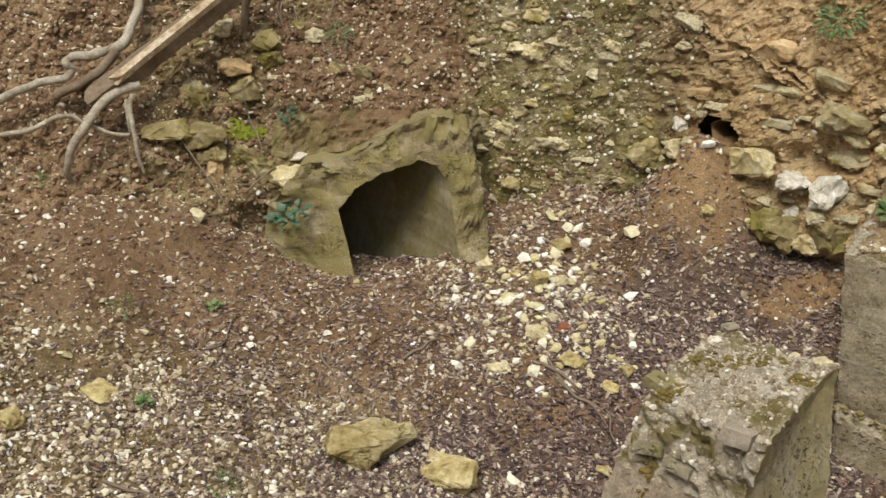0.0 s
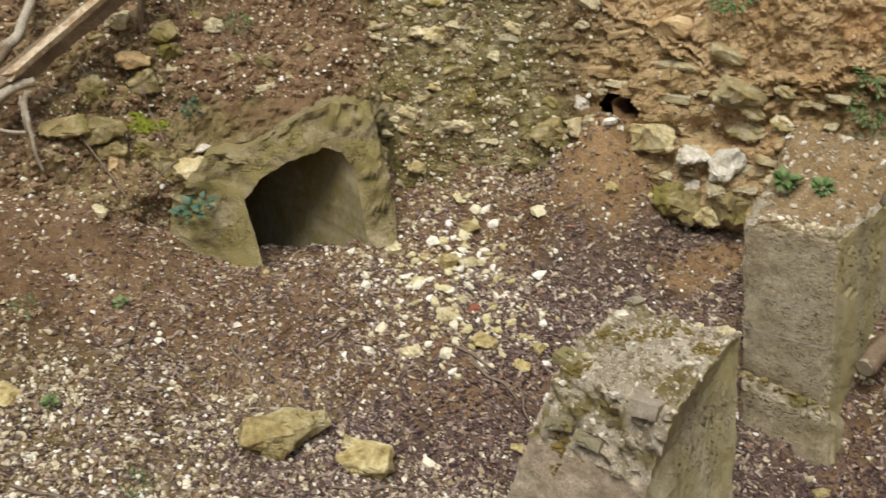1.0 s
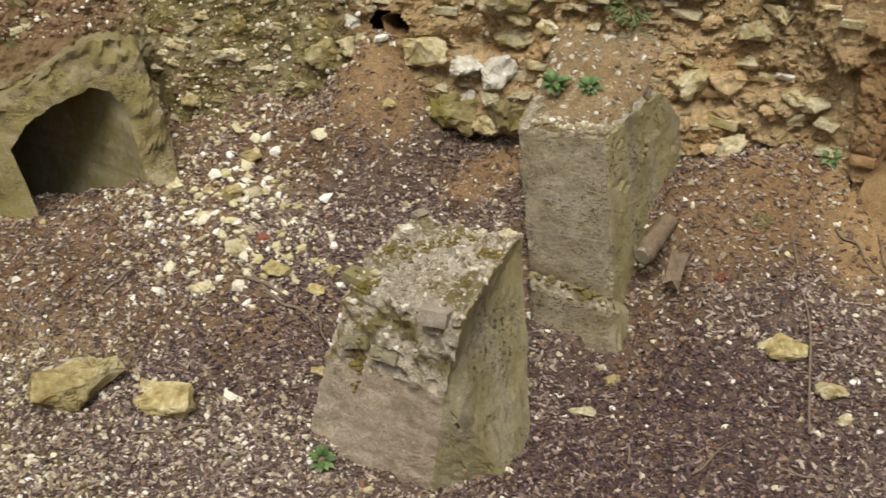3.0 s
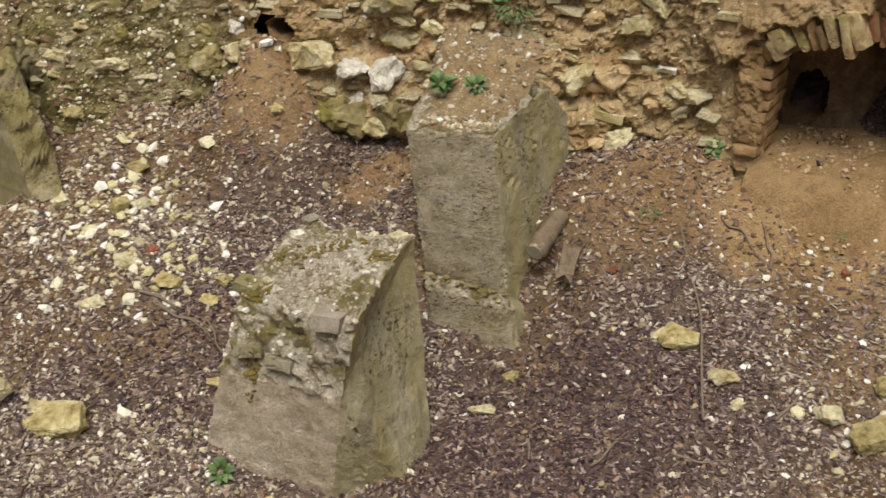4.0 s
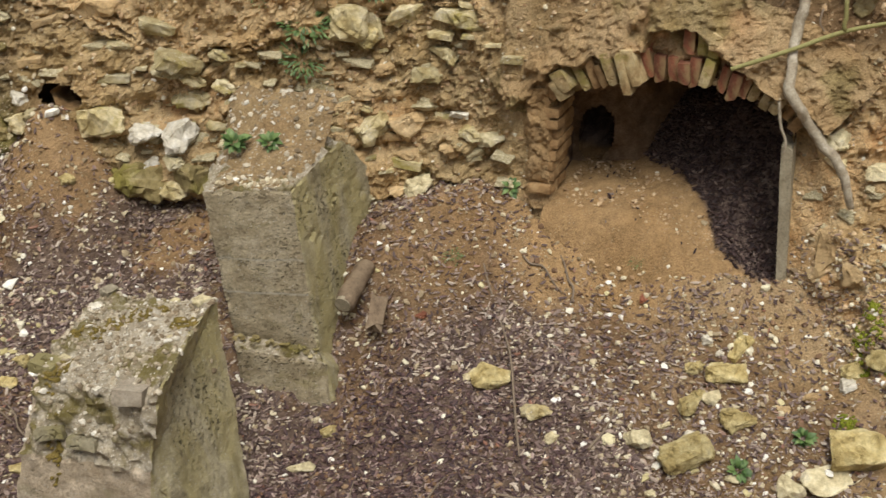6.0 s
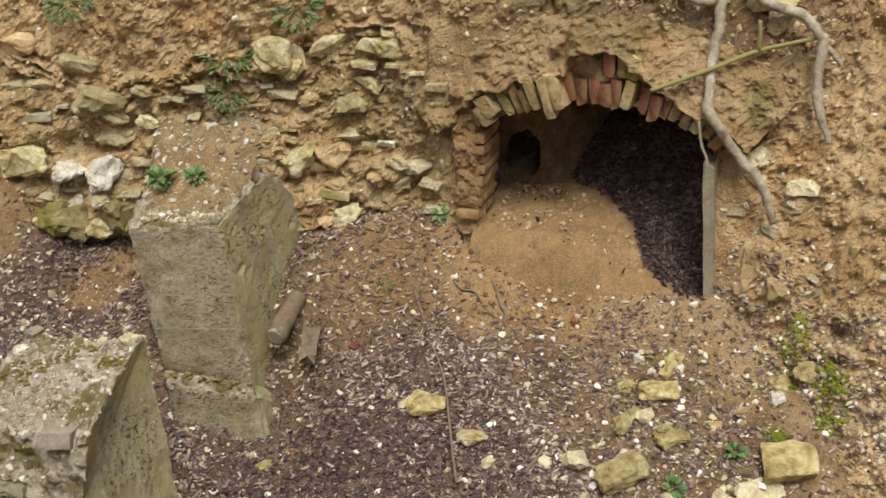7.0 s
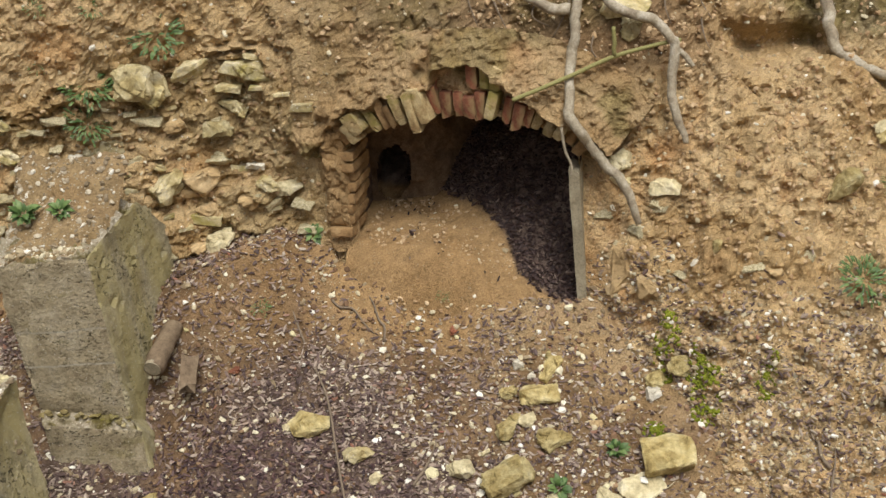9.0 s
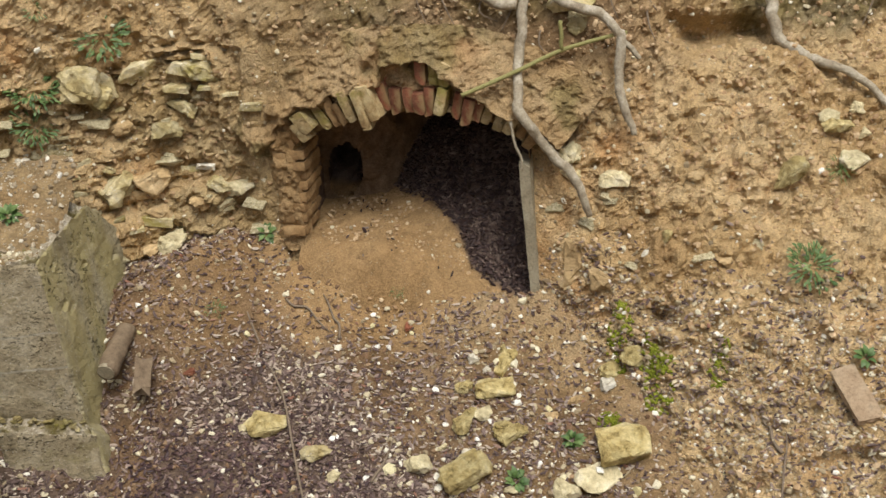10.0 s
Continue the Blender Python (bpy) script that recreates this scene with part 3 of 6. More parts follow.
def bank_zones(p):
    x, z = p[..., 0], p[..., 2]
    n = fbm(p, 2.0, 3, 61)
    clay = ramp(x + 0.25 * n, 1.25, 1.7)
    clay = np.maximum(clay, 0.25 * ramp(n, 0.1, 0.5))
    # less clay above the arch: browner earth, deepened to paint shade under the roots
    clay = clay * (1 - 0.85 * ramp(x + 0.1 * n, 3.1, 3.5) * (1 - ramp(x + 0.2 * n, 4.1, 4.5)) * ramp(z + 0.1 * n, 1.3, 1.55))
    green = ramp(x + 0.15 * n, 0.15, 0.4) * (1 - ramp(x + 0.2 * n, 1.15, 1.5)) * 0.95
    green = np.maximum(green, 0.3 * rubble_mask(p) * ramp(n, -0.2, 0.4))
    green = np.maximum(green, 0.6 * ramp(-x, 0.0, 0.3) * (1 - ramp(-x, 1.1, 1.5)) * ramp(n + 0.45 * ramp(z, 1.0, 1.4), -0.05, 0.5))
    above = ramp(x + 0.1 * n, 3.1, 3.5) * (1 - ramp(x + 0.2 * n, 4.1, 4.5)) * ramp(z + 0.15 * n, 1.45, 1.65)
    corner = ramp(x + 0.1 * n, 4.45, 4.6) * ramp(z + 0.15 * n, 1.5, 1.65)
    clay = clay * (1 - 0.85 * corner)
    green = np.maximum(green, np.maximum(0.45 * above * ramp(n, -0.4, 0.3), 0.7 * corner))
    return clay, green


bclay, bgreen = bank_zones(BALL)
bank = mesh_object("earth_bank", BALL.reshape(-1, 3), grid_faces(*BALL.shape[:2], keep), SOIL, smooth=False,
                   attrs={"clay": bclay, "green": bgreen, "mould": 0 * bclay, "sand": 0 * bclay, "fleck": 1 - 0.75 * ramp(BALL[..., 0], 1.2, 1.9)})
tagged(bank, "steep bank of red-brown earth and pale clay with bedded stones", "earth bank", kind="structure")

# ---- concrete blocks ----
def slab_from_sides(name, left, right, mats, parent, seed, cells=0.03, rough=0.012, label="", face_mat=None, coarse=0):
    """A solid between two like outlines (lists of places), its skin cut fine and roughened."""
    left, right = np.array(left, float), np.array(right, float)
    k = len(left)
    bm = bmesh.new()
    vl = [bm.verts.new(v) for v in left]
    vr = [bm.verts.new(v) for v in right]
    for i in range(k):
        j = (i + 1) % k
        f = bm.faces.new((vl[i], vl[j], vr[j], vr[i]))
        f.material_index = face_mat[i] if face_mat else 0
    for f, m in ((bm.faces.new(vl[::-1]), k), (bm.faces.new(vr), k + 1)):
        f.material_index = face_mat[m] if face_mat else 0
    bmesh.ops.recalc_face_normals(bm, faces=bm.faces)
    bmesh.ops.triangulate(bm, faces=[f for f in bm.faces if len(f.verts) > 4])
    for _ in range(7):
        long = [e for e in bm.edges if e.calc_length() > cells * 1.5]
        if not long:
            break
        bmesh.ops.subdivide_edges(bm, edges=long, cuts=1, use_grid_fill=True)
    bmesh.ops.triangulate(bm, faces=bm.faces)
    bm.normal_update()
    co = np.array([v.co for v in bm.verts])
    no = np.array([v.normal for v in bm.verts])
    edge = np.zeros(len(co))
    for n, v in enumerate(bm.verts):
        nn = [f.normal for f in v.link_faces]
        edge[n] = max((1 - nn[0].dot(q) for q in nn[1:]), default=0)
    crumb = np.zeros(len(co))
    for n, v in enumerate(bm.verts):
        crumb[n] = max(f.material_index == coarse for f in v.link_faces)
    d = rough * 0.6 * fbm(co, 8, 3, seed) + 0.35 * rough * fbm(co, 50, 2, seed + 3) + crumb * (0.034 * np.abs(fbm(co, 17, 3, seed + 7)) + 0.013 * fbm(co, 50, 2, seed + 8) - 0.016)
    chip = ramp(edge, 0.1, 0.6) * (0.003 + 0.015 * np.clip(fbm(co, 12, 3, seed + 5) + 0.2, 0, 1))
    co = co + no * (d - chip)[:, None]
    for v, c in zip(bm.verts, co):
        v.co = c
    ob = part(name, bm, mats, parent, label, smooth=True)
    ob.data.set_sharp_from_angle(angle=radians(38))
    return ob


front = empty("concrete_block")
tagged(front, "broken mossy concrete block with bricks cast in its top", "concrete block")
L = [(1.25, 4.25, -0.45), (1.32, 4.29, 0.75), (1.12, 4.09, 0.76), (0.94, 3.90, 0.69), (0.82, 3.87, 0.42), (0.68, 3.93, -0.12), (0.66, 3.96, -0.45)]
R = [(1.60, 3.62, -0.45), (1.655, 3.93, 0.78), (1.46, 3.70, 0.78), (1.25, 3.46, 0.71), (1.19, 3.50, 0.40), (1.14, 3.57, -0.08), (1.13, 3.60, -0.45)]
slab_from_sides("body", L, R, [GRAVELLY, BLOCK_FACE, STUB_SIDE], front, 71, 0.015, 0.013, face_mat=[1, 0, 0, 0, 1, 1, 1, 1, 2])

tall = empty("concrete_wall_stub")
tagged(tall, "tall weathered concrete wall stub with cast layers, earth on top", "concrete wall")
L = [(1.80, 4.19, -0.25), (1.81, 4.245, 0.36), (1.83, 4.30, 0.40), (1.80, 4.375, 1.05), (2.08, 4.78, 1.10), (2.25, 4.95, 0.95), (2.25, 4.95, -0.25)]
R = [(2.09, 3.90, -0.25), (2.11, 3.975, 0.30), (2.10, 4.035, 0.35), (2.10, 4.12, 1.06), (2.47, 4.385, 1.13), (2.70, 4.53, 0.86), (2.74, 4.50, -0.25)]
slab_from_sides("body", L, R, [STUB_FRONT, GRAVELLY, STUB_SIDE], tall, 83, 0.016, 0.010, face_mat=[0, 1, 0, 1, 1, 0, 0, 0, 2], coarse=1)

# ---- tunnel hood ----
hood = empty("tunnel_hood")
tagged(hood, "mossy concrete tunnel mouth with a ragged arched opening", "tunnel mouth", kind="structure")
MOUTH = [(-0.19, 0.30), (-0.195, 0.53), (-0.285, 0.90), (-0.20, 1.00), (-0.10, 1.06), (0.01, 1.095), (0.10, 1.135), (0.18, 1.13), (0.235, 1.06), (0.26, 0.92), (0.275, 0.78), (0.295, 0.66), (0.30, 0.30)]
RIM = [(-0.64, 0.30), (-0.64, 0.74), (-0.62, 0.92), (-0.44, 1.09), (-0.22, 1.18), (0.00, 1.28), (0.16, 1.33), (0.27, 1.35), (0.33, 1.26), (0.36, 1.15), (0.40, 1.02), (0.44, 0.88), (0.46, 0.30)]


def hood_y(x, z):
    return 5.24 + 0.3 * (z - 0.6) - 0.1 * x


def band(name, mouth, rim, mat, parent, steps=(10, 12)):
    """The hood's face, rim and the tunnel's lining, as one skin."""
    m, r = np.array(mouth), np.array(rim)
    t = np.linspace(0, len(m) - 1, steps[1] * (len(m) - 1) + 1)
    mi = np.stack([np.interp(t, np.arange(len(m)), m[:, c]) for c in (0, 1)], -1)
    ri = np.stack([np.interp(t, np.arange(len(r)), r[:, c]) for c in (0, 1)], -1)
    jag = np.stack([0 * t, 0 * t, t], -1)
    mi[:, 1] += 0.008 * fbm(jag + 3, 1.3, 3, 5)
    mi[:, 0] += 0.006 * fbm(jag + 9, 1.3, 3, 6)
    ri += 0.022 * np.stack([fbm(jag, 1.0, 3, 7), fbm(jag + 5, 1.0, 3, 8)], -1)
    rows = []
    # lining, from deep inside to the mouth
    for w in np.linspace(1.3, 0.0, 26):
        x = mi[:, 0] * (1 + 0.12 * w) - 0.45 * w - 0.35 * w * w
        z = mi[:, 1] + 0.04 * min(w * 8, 1) * np.clip(mi[:, 1] - 0.5, 0, 1)
        rows.append(np.stack([x, hood_y(mi[:, 0], mi[:, 1]) + w, z], -1))
    for k in np.linspace(0, 1, steps[0])[1:]:
        q = mi * (1 - k) + ri * k
        rows.append(np.stack([q[:, 0], hood_y(q[:, 0], q[:, 1]) - 0.006 * math.sin(k * 3.14), q[:, 1]], -1))
    for w in (0.02, 0.06, 0.15, 0.35):
        rows.append(np.stack([ri[:, 0], hood_y(ri[:, 0], ri[:, 1]) + w, ri[:, 1] - 0.1 * w], -1))
    P = np.stack(rows)
    rough = np.concatenate([np.full(24, 0.006), np.linspace(0.014, 0.05, steps[0] + 1), np.full(4, 0.07)])[:, None]
    d = fbm(P, 9, 3, 15) * rough + fbm(P, 40, 3, 16) * rough * 0.35
    P[..., 1] -= d
    P[..., 2] += 0.22 * fbm(P, 14, 3, 18) * rough
    fm = np.zeros((P.shape[0] - 1, P.shape[1] - 1), int)
    fm[25:] = 1
    ob = mesh_object(name, P.reshape(-1, 3), grid_faces(*P.shape[:2]), mat, parent, face_mats=fm.ravel())
    ob.data.set_sharp_from_angle(angle=radians(40))
    return ob


band("concrete_face", MOUTH, RIM, [SMOOTH_CONCRETE, HOOD_FACE], hood)
k = np.linspace(0, 1, 20)
BX, BZ2 = np.meshgrid(-1.8 + 1.5 * k, 0.0 + 1.4 * k)
BW = np.stack([BX, 6.5 + 0.03 * vnoise(np.stack([BX, BZ2, BX], -1), 8), BZ2], -1)
mesh_object("end_wall", BW.reshape(-1, 3), grid_faces(20, 20), SOIL, hood, attrs={a: 0 * BX for a in ("clay", "green", "mould", "sand", "fleck")})

# ---- brick arch with its chamber ----
arch = empty("brick_arch")
tagged(arch, "ruined segmental brick arch over a dark chamber", "brick arch", kind="structure")


def brick_mesh(name, size, seed, mat):
    bm = bmesh.new()
    bmesh.ops.create_cube(bm, size=1.0)
    r = random.Random(seed)
    for v in bm.verts:
        v.co = Vector((v.co.x * size[0], v.co.y * size[1], v.co.z * size[2])) + Vector([r.uniform(-0.004, 0.004) for _ in range(3)])
    bmesh.ops.subdivide_edges(bm, edges=bm.edges[:], cuts=3, use_grid_fill=True)
    bm.normal_update()
    half = Vector(size) / 2
    for v in bm.verts:
        near_edge = sum(abs(abs(v.co[k]) - half[k]) < 0.012 for k in range(3))
        k = noise.noise(v.co * 45 + Vector((seed, 0, 0))) * 0.007 + noise.noise(v.co * 18 + Vector((0, seed, 0))) * 0.006
        v.co += v.normal * (k - (0.0025 if near_edge >= 2 else 0) - (0.004 if near_edge == 3 else 0))
    bmesh.ops.triangulate(bm, faces=bm.faces[:])
    me = bpy.data.meshes.new(name)
    bm.to_mesh(me)
    bm.free()
    me.polygons.foreach_set("use_smooth", np.ones(len(me.polygons), bool))
    me.set_sharp_from_angle(angle=radians(35))
    me.materials.append(mat)
    return me


ARCH_BASIS = Matrix((ARCH_U, ARCH_N, Vector((0, 0, 1)))).transposed()
BRICKS = {n: [brick_mesh("brick", (0.066, 0.22, 0.115), 10 * i + k, m) for k in range(3)] for i, (n, m) in enumerate((("red", RED_BRICK), ("pale", LICHEN_BRICK), ("clay", CLAY_BRICK)))}


def child_mesh(name, me, parent, m):
    ob = new(name, me)
    ob.parent = parent
    ob.matrix_basis = m
    return ob


r = random.Random(5)
CX, CZ, RAD = 0.5, 0.53, 0.86
n_v = 24
PALE_AT, CLAY_AT = (2, 3, 4, 7, 8, 9, 15, 19, 20, 21), (0, 1, 5, 6, 22, 23)
for i in range(n_v):
    a = -0.66 + 1.32 * (i + 0.5 + r.uniform(-0.12, 0.12)) / n_v
    kind = "pale" if i in PALE_AT else "clay" if i in CLAY_AT else "red"
    hang = r.uniform(-0.016, 0.014) + {8: -0.034, 9: -0.012, 3: 0.02, 12: -0.006, 17: -0.012}.get(i, 0)
    long = {8: 1.55, 9: 1.4, 7: 1.25}.get(i, r.uniform(0.85, 1.3) if kind != "red" else r.uniform(0.7, 1.05))
    rad = RAD + 0.0575 * long + hang
    proud = {8: -0.065, 9: -0.055, 7: -0.045, 3: -0.04, 2: -0.03, 13: -0.02, 15: -0.03}.get(i, r.uniform(-0.025, 0.015))
    c = arch_place(CX + rad * math.sin(a), 0.10 + proud, CZ + rad * math.cos(a))
    lean = -0.13 * math.exp(-((i - 7) / 4) ** 2) + r.uniform(-0.12, 0.12)
    m = Matrix.Translation(c) @ (ARCH_BASIS @ Matrix.Rotation(a + lean, 3, "Y") @ Matrix.Rotation(r.uniform(-0.1, 0.1), 3, "Z")).to_4x4()
    wide = r.uniform(0.55, 0.74) * (1.25 if i in (2, 3) else 1)
    child_mesh("brick", BRICKS[kind][i % 3], arch, m @ Matrix.Diagonal((wide, 1, long, 1)))
# second ring, broken off: only its middle shows, deep under the clay
for i in range(9, 17):
    a = -0.66 + 1.32 * (i + 0.5 + r.uniform(-0.2, 0.2)) / n_v
    rad = RAD + 0.165 + r.uniform(-0.012, 0.012)
    c = arch_place(CX + rad * math.sin(a), 0.135 - (0.05 if i in (13, 14, 15) else 0) + r.uniform(0, 0.02), CZ + rad * math.cos(a))
    m = Matrix.Translation(c) @ (ARCH_BASIS @ Matrix.Rotation(a + r.uniform(-0.12, 0.12), 3, "Y")).to_4x4()
    child_mesh("brick", BRICKS["pale" if i in (14, 15) else "red"][i % 3], arch, m @ Matrix.Diagonal((r.uniform(0.6, 0.75), 1, 0.85, 1)))
# clay packed between the bricks and hanging over their upper ends
ma, mr = np.meshgrid(np.linspace(-0.78, 0.76, 200), np.linspace(RAD + 0.004, RAD + 0.36, 60))
mu, mz = CX + mr * np.sin(ma), CZ + mr * np.cos(ma)
jag = np.stack([ma * 0.9, mr * 0.9, 0 * ma], -1)
brink = 0.975 - 0.05 * ramp(ma, 0.2, 0.5) - 0.03 * ramp(-ma, 0.45, 0.62) + 0.085 * ramp(ma, -0.10, -0.05) * (1 - ramp(ma, 0.10, 0.2)) + 0.022 * fbm(jag, 9, 2, 29) + 0.012 * fbm(jag, 34, 2, 30)
over = ramp(mr - brink, -0.004, 0.03)
mw = 0.035 - 0.085 * over + 0.17 * np.clip(mr - brink - 0.03, 0, 1) / 0.28
MP = np.stack([3.23 + 0.577 * mu + 0.817 * mw, 3.88 - 0.817 * mu + 0.577 * mw, mz], -1)
MP = MP + (0.020 * fbm(MP, 14, 3, 27) + 0.010 * fbm(MP, 50, 2, 28))[..., None] * np.array((-0.817, -0.577, 0.0))
lowrow = np.stack([MP[0] + np.array((0.817, 0.577, 0.0)) * d for d in (0.35, 0.12)])
MP = np.concatenate([lowrow, MP], 0)
one = 0 * MP[..., 0]
stain = ramp(fbm(MP, 5, 3, 63), -0.1, 0.5)
# clay value lowered here as well, putting the overhang's shade into the colour
mesh_object("clay_packing", MP.reshape(-1, 3), grid_faces(*MP.shape[:2]), SOIL, arch, "dry clay packed round the bricks", smooth=False, attrs={"clay": one + 0.65, "green": 0.6 * stain, "mould": one, "sand": one, "fleck": one + 0.3})
# the jamb's courses, worn and smeared with clay
for row in range(8):
    z = 0.862 + row * 0.049
    off = r.uniform(-0.012, 0.008) + 0.004 * row
    w = r.uniform(0.10, 0.16)
    m = Matrix.Translation(arch_place(off - w * 0.42, 0.105 + r.uniform(-0.012, 0.02) - (0.02 if row == 0 else 0), z + r.uniform(-0.004, 0.004))) @ (ARCH_BASIS @ Matrix.Rotation(math.pi / 2 + r.uniform(-0.04, 0.04), 3, "Y")).to_4x4()
    child_mesh("brick", BRICKS["clay"][row % 3], arch, m @ Matrix.Diagonal((r.uniform(0.64, 0.76), 1, w / 0.115, 1)))
ju, jz = np.meshgrid(np.linspace(-0.17, 0.012, 60), np.linspace(0.76, 1.32, 90))
jw = -0.008 + 0.05 * ramp(ju, -0.015, 0.012) + 0.08 * (1 - ramp(ju, -0.17, -0.09))
JP = np.stack([3.23 + 0.577 * ju + 0.817 * jw, 3.88 - 0.817 * ju + 0.577 * jw, jz], -1)
JP = JP + (0.024 * fbm(JP, 13, 3, 65) + 0.008 * fbm(JP, 48, 2, 66))[..., None] * np.array((-0.817, -0.577, 0.0))
zj = 0 * ju
mesh_object("clay_packing", JP.reshape(-1, 3), grid_faces(*ju.shape), SOIL, arch, "clay washed over the brick jamb", smooth=False, attrs={"clay": zj + 0.45, "green": zj + 0.1, "mould": zj, "sand": zj + 0.5, "fleck": zj + 0.2})


# vault, back and side of the chamber
def chamber():
    us = np.linspace(-0.02, 1.02, 40)
    top = arch_top(us) + 0.02
    prof = np.concatenate([np.stack([np.full(14, -0.02), np.linspace(0.3, 1.22, 14)], -1), np.stack([us, top], -1), np.stack([np.full(14, 1.02), np.linspace(1.22, 0.3, 14)], -1)])
    rows = []
    for w in np.linspace(0.02, 1.5, 40):
        rows.append([tuple(arch_place(0.5 + (u - 0.5) * (1 + 0.05 * w), w, z)) for u, z in prof])
    rows.append([tuple(arch_place(0.5 + (u - 0.5) * 0.05, 1.53, 0.8 + (z - 0.8) * 0.05)) for u, z in prof])
    P = np.array(rows)
    d = 0.02 * fbm(P, 7, 3, 21)
    P = P + d[..., None]
    # high mould value darkens the lining, painting in the chamber's shade
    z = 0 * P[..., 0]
    return mesh_object("vault", P.reshape(-1, 3), grid_faces(*P.shape[:2]), SOIL, arch, "earthy vault, coloured dark in place of deep shade", attrs={"clay": z + 0.1, "green": z, "mould": z + 0.9, "sand": z, "fleck": z})


chamber()


def chamber_floor_z(u, w):
    """Sandy floor, with leaves banked up behind a line that runs slantwise into the chamber."""
    sandy = 0.79 + 0.17 * np.clip(w, 0, 0.6) + 0.45 * np.clip(w, -0.3, 0) - 0.30 * ramp(u, 0.35, 1.0) * (1 - ramp(w, 0.0, 0.6)) - 0.06 * ramp(-w, 0, 0.4)
    brim = np.interp(u, LEAF_BRIM[0], LEAF_BRIM[1])
    heap = 0.72 * (w - brim)
    return sandy + np.logaddexp(0, heap * 30) / 30, ramp(heap, -0.02, 0.02)


LEAF_BRIM = ((0.25, 0.35, 0.53, 0.65, 0.72, 0.88, 1.0), (0.50, 0.40, 0.32, 0.20, 0.06, 0.02, -0.03))
fu, fw = np.meshgrid(np.linspace(-0.03, 1.03, 80), np.linspace(-0.22, 1.52, 110))
fz, flit = chamber_floor_z(fu, fw)
FP = np.stack([3.23 + 0.577 * fu + 0.817 * fw, 3.88 - 0.817 * fu + 0.577 * fw, fz], -1)
edge_down = 0.20 * (1 - ramp(fw, -0.22, -0.06))
FP[..., 2] += 0.015 * fbm(FP, 8, 3, 23) + 0.007 * fbm(FP, 32, 2, 24) - edge_down
mesh_object("chamber_floor", FP.reshape(-1, 3), grid_faces(110, 80), SOIL, arch, "sandy floor with a heap of leaves painted dark for shade", attrs={"sand": (1 - flit) * 0.95, "mould": flit, "clay": 0 * fu, "green": 0 * fu, "fleck": 0.5 + 0 * fu})

# back wall of the chamber, with the mouth of a burrow; mould tone paints in its shade
bu, bzz = np.meshgrid(np.linspace(-0.03, 0.62, 66), np.linspace(0.7, 1.42, 72))
bw = 0.40 + 0.45 * ramp(bu, 0.22, 0.6) + 0.0 * bzz
BB = np.stack([3.23 + 0.577 * bu + 0.817 * bw, 3.88 - 0.817 * bu + 0.577 * bw, bzz], -1)
BB = BB + 0.03 * fbm(BB, 7, 3, 77)[..., None]
gap = ((bu - 0.085) / 0.082) ** 2 + ((bzz - 1.01) / 0.15) ** 2 + 0.5 * fbm(BB, 9, 2, 78) < 1
kp = ~(gap[:-1, :-1] | gap[1:, 1:])
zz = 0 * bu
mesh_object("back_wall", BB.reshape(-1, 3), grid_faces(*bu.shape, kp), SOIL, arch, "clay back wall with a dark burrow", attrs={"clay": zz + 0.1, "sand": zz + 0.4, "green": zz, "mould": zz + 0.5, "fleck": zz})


# the burrow's throat: a short earthen tube behind its mouth, sandy at the bottom
bo = bank_point(np.array(run_at(1.50)), np.array(1.30), rough=False)[0]
ba, bd = np.meshgrid(np.linspace(0, 2 * math.pi, 40), np.array([0.0, 0.015, 0.03, 0.06, 0.10, 0.16, 0.24, 0.34]))
brad = np.interp(bd, [-0.015, 0.01, 0.06, 0.34], [0.10, 0.082, 0.07, 0.03])
TP = np.stack([bo[0] + brad * np.cos(ba) + 0.55 * bd, bo[1] + 0.85 * bd + 0.25 * brad * np.sin(ba) - 0.75 * brad * np.cos(ba), bo[2] + 0.74 * brad * np.sin(ba) - 0.1 * bd], -1)
TP = TP + (0.012 * fbm(TP, 20, 3, 95))[..., None]
tz_ = 0 * ba
mesh_object("burrow", TP.reshape(-1, 3), grid_faces(*ba.shape), SOIL, bank, "dark earthen throat of an animal burrow", smooth=False, attrs={"clay": tz_ + 0.3, "sand": 0.8 * ramp(-np.sin(ba), 0.0, 0.6), "green": tz_, "mould": tz_ + 0.2 * ramp(bd, 0.0, 0.1), "fleck": tz_})


# ---- finding places on the ground ----
from mathutils.bvhtree import BVHTree


def tree_of(objs):
    v, f = [], []
    for ob in objs:
        n = len(v)
        v += [x.co.copy() for x in ob.data.vertices]
        f += [tuple(n + i for i in q.vertices) for q in ob.data.polygons]
    return BVHTree.FromPolygons(v, f)


LAND = tree_of([ground, bank] + [o for o in arch.children if o.name.startswith("chamber_floor")])


def drop(x, y, top=2.6):
    hit = LAND.ray_cast(Vector((x, y, top)), Vector((0, 0, -1)))
    return (hit[0].z, hit[1]) if hit[0] else (0.0, Vector((0, 0, 1)))


def settle(x, y, z):
    """The place on the land that lies in line with this one, seen from the opposite bank."""
    k = min(max((x - 1.0) / 2.0, 0), 1)
    eye = Vector((0.02 + 0.44 * k, -0.2 * k, 2.81))
    hit = LAND.ray_cast(eye, (Vector((x, y, z)) - eye).normalized())
    return hit[0] if hit[0] is not None and (hit[0] - Vector((x, y, z))).length < 0.6 else Vector((x, y, z))


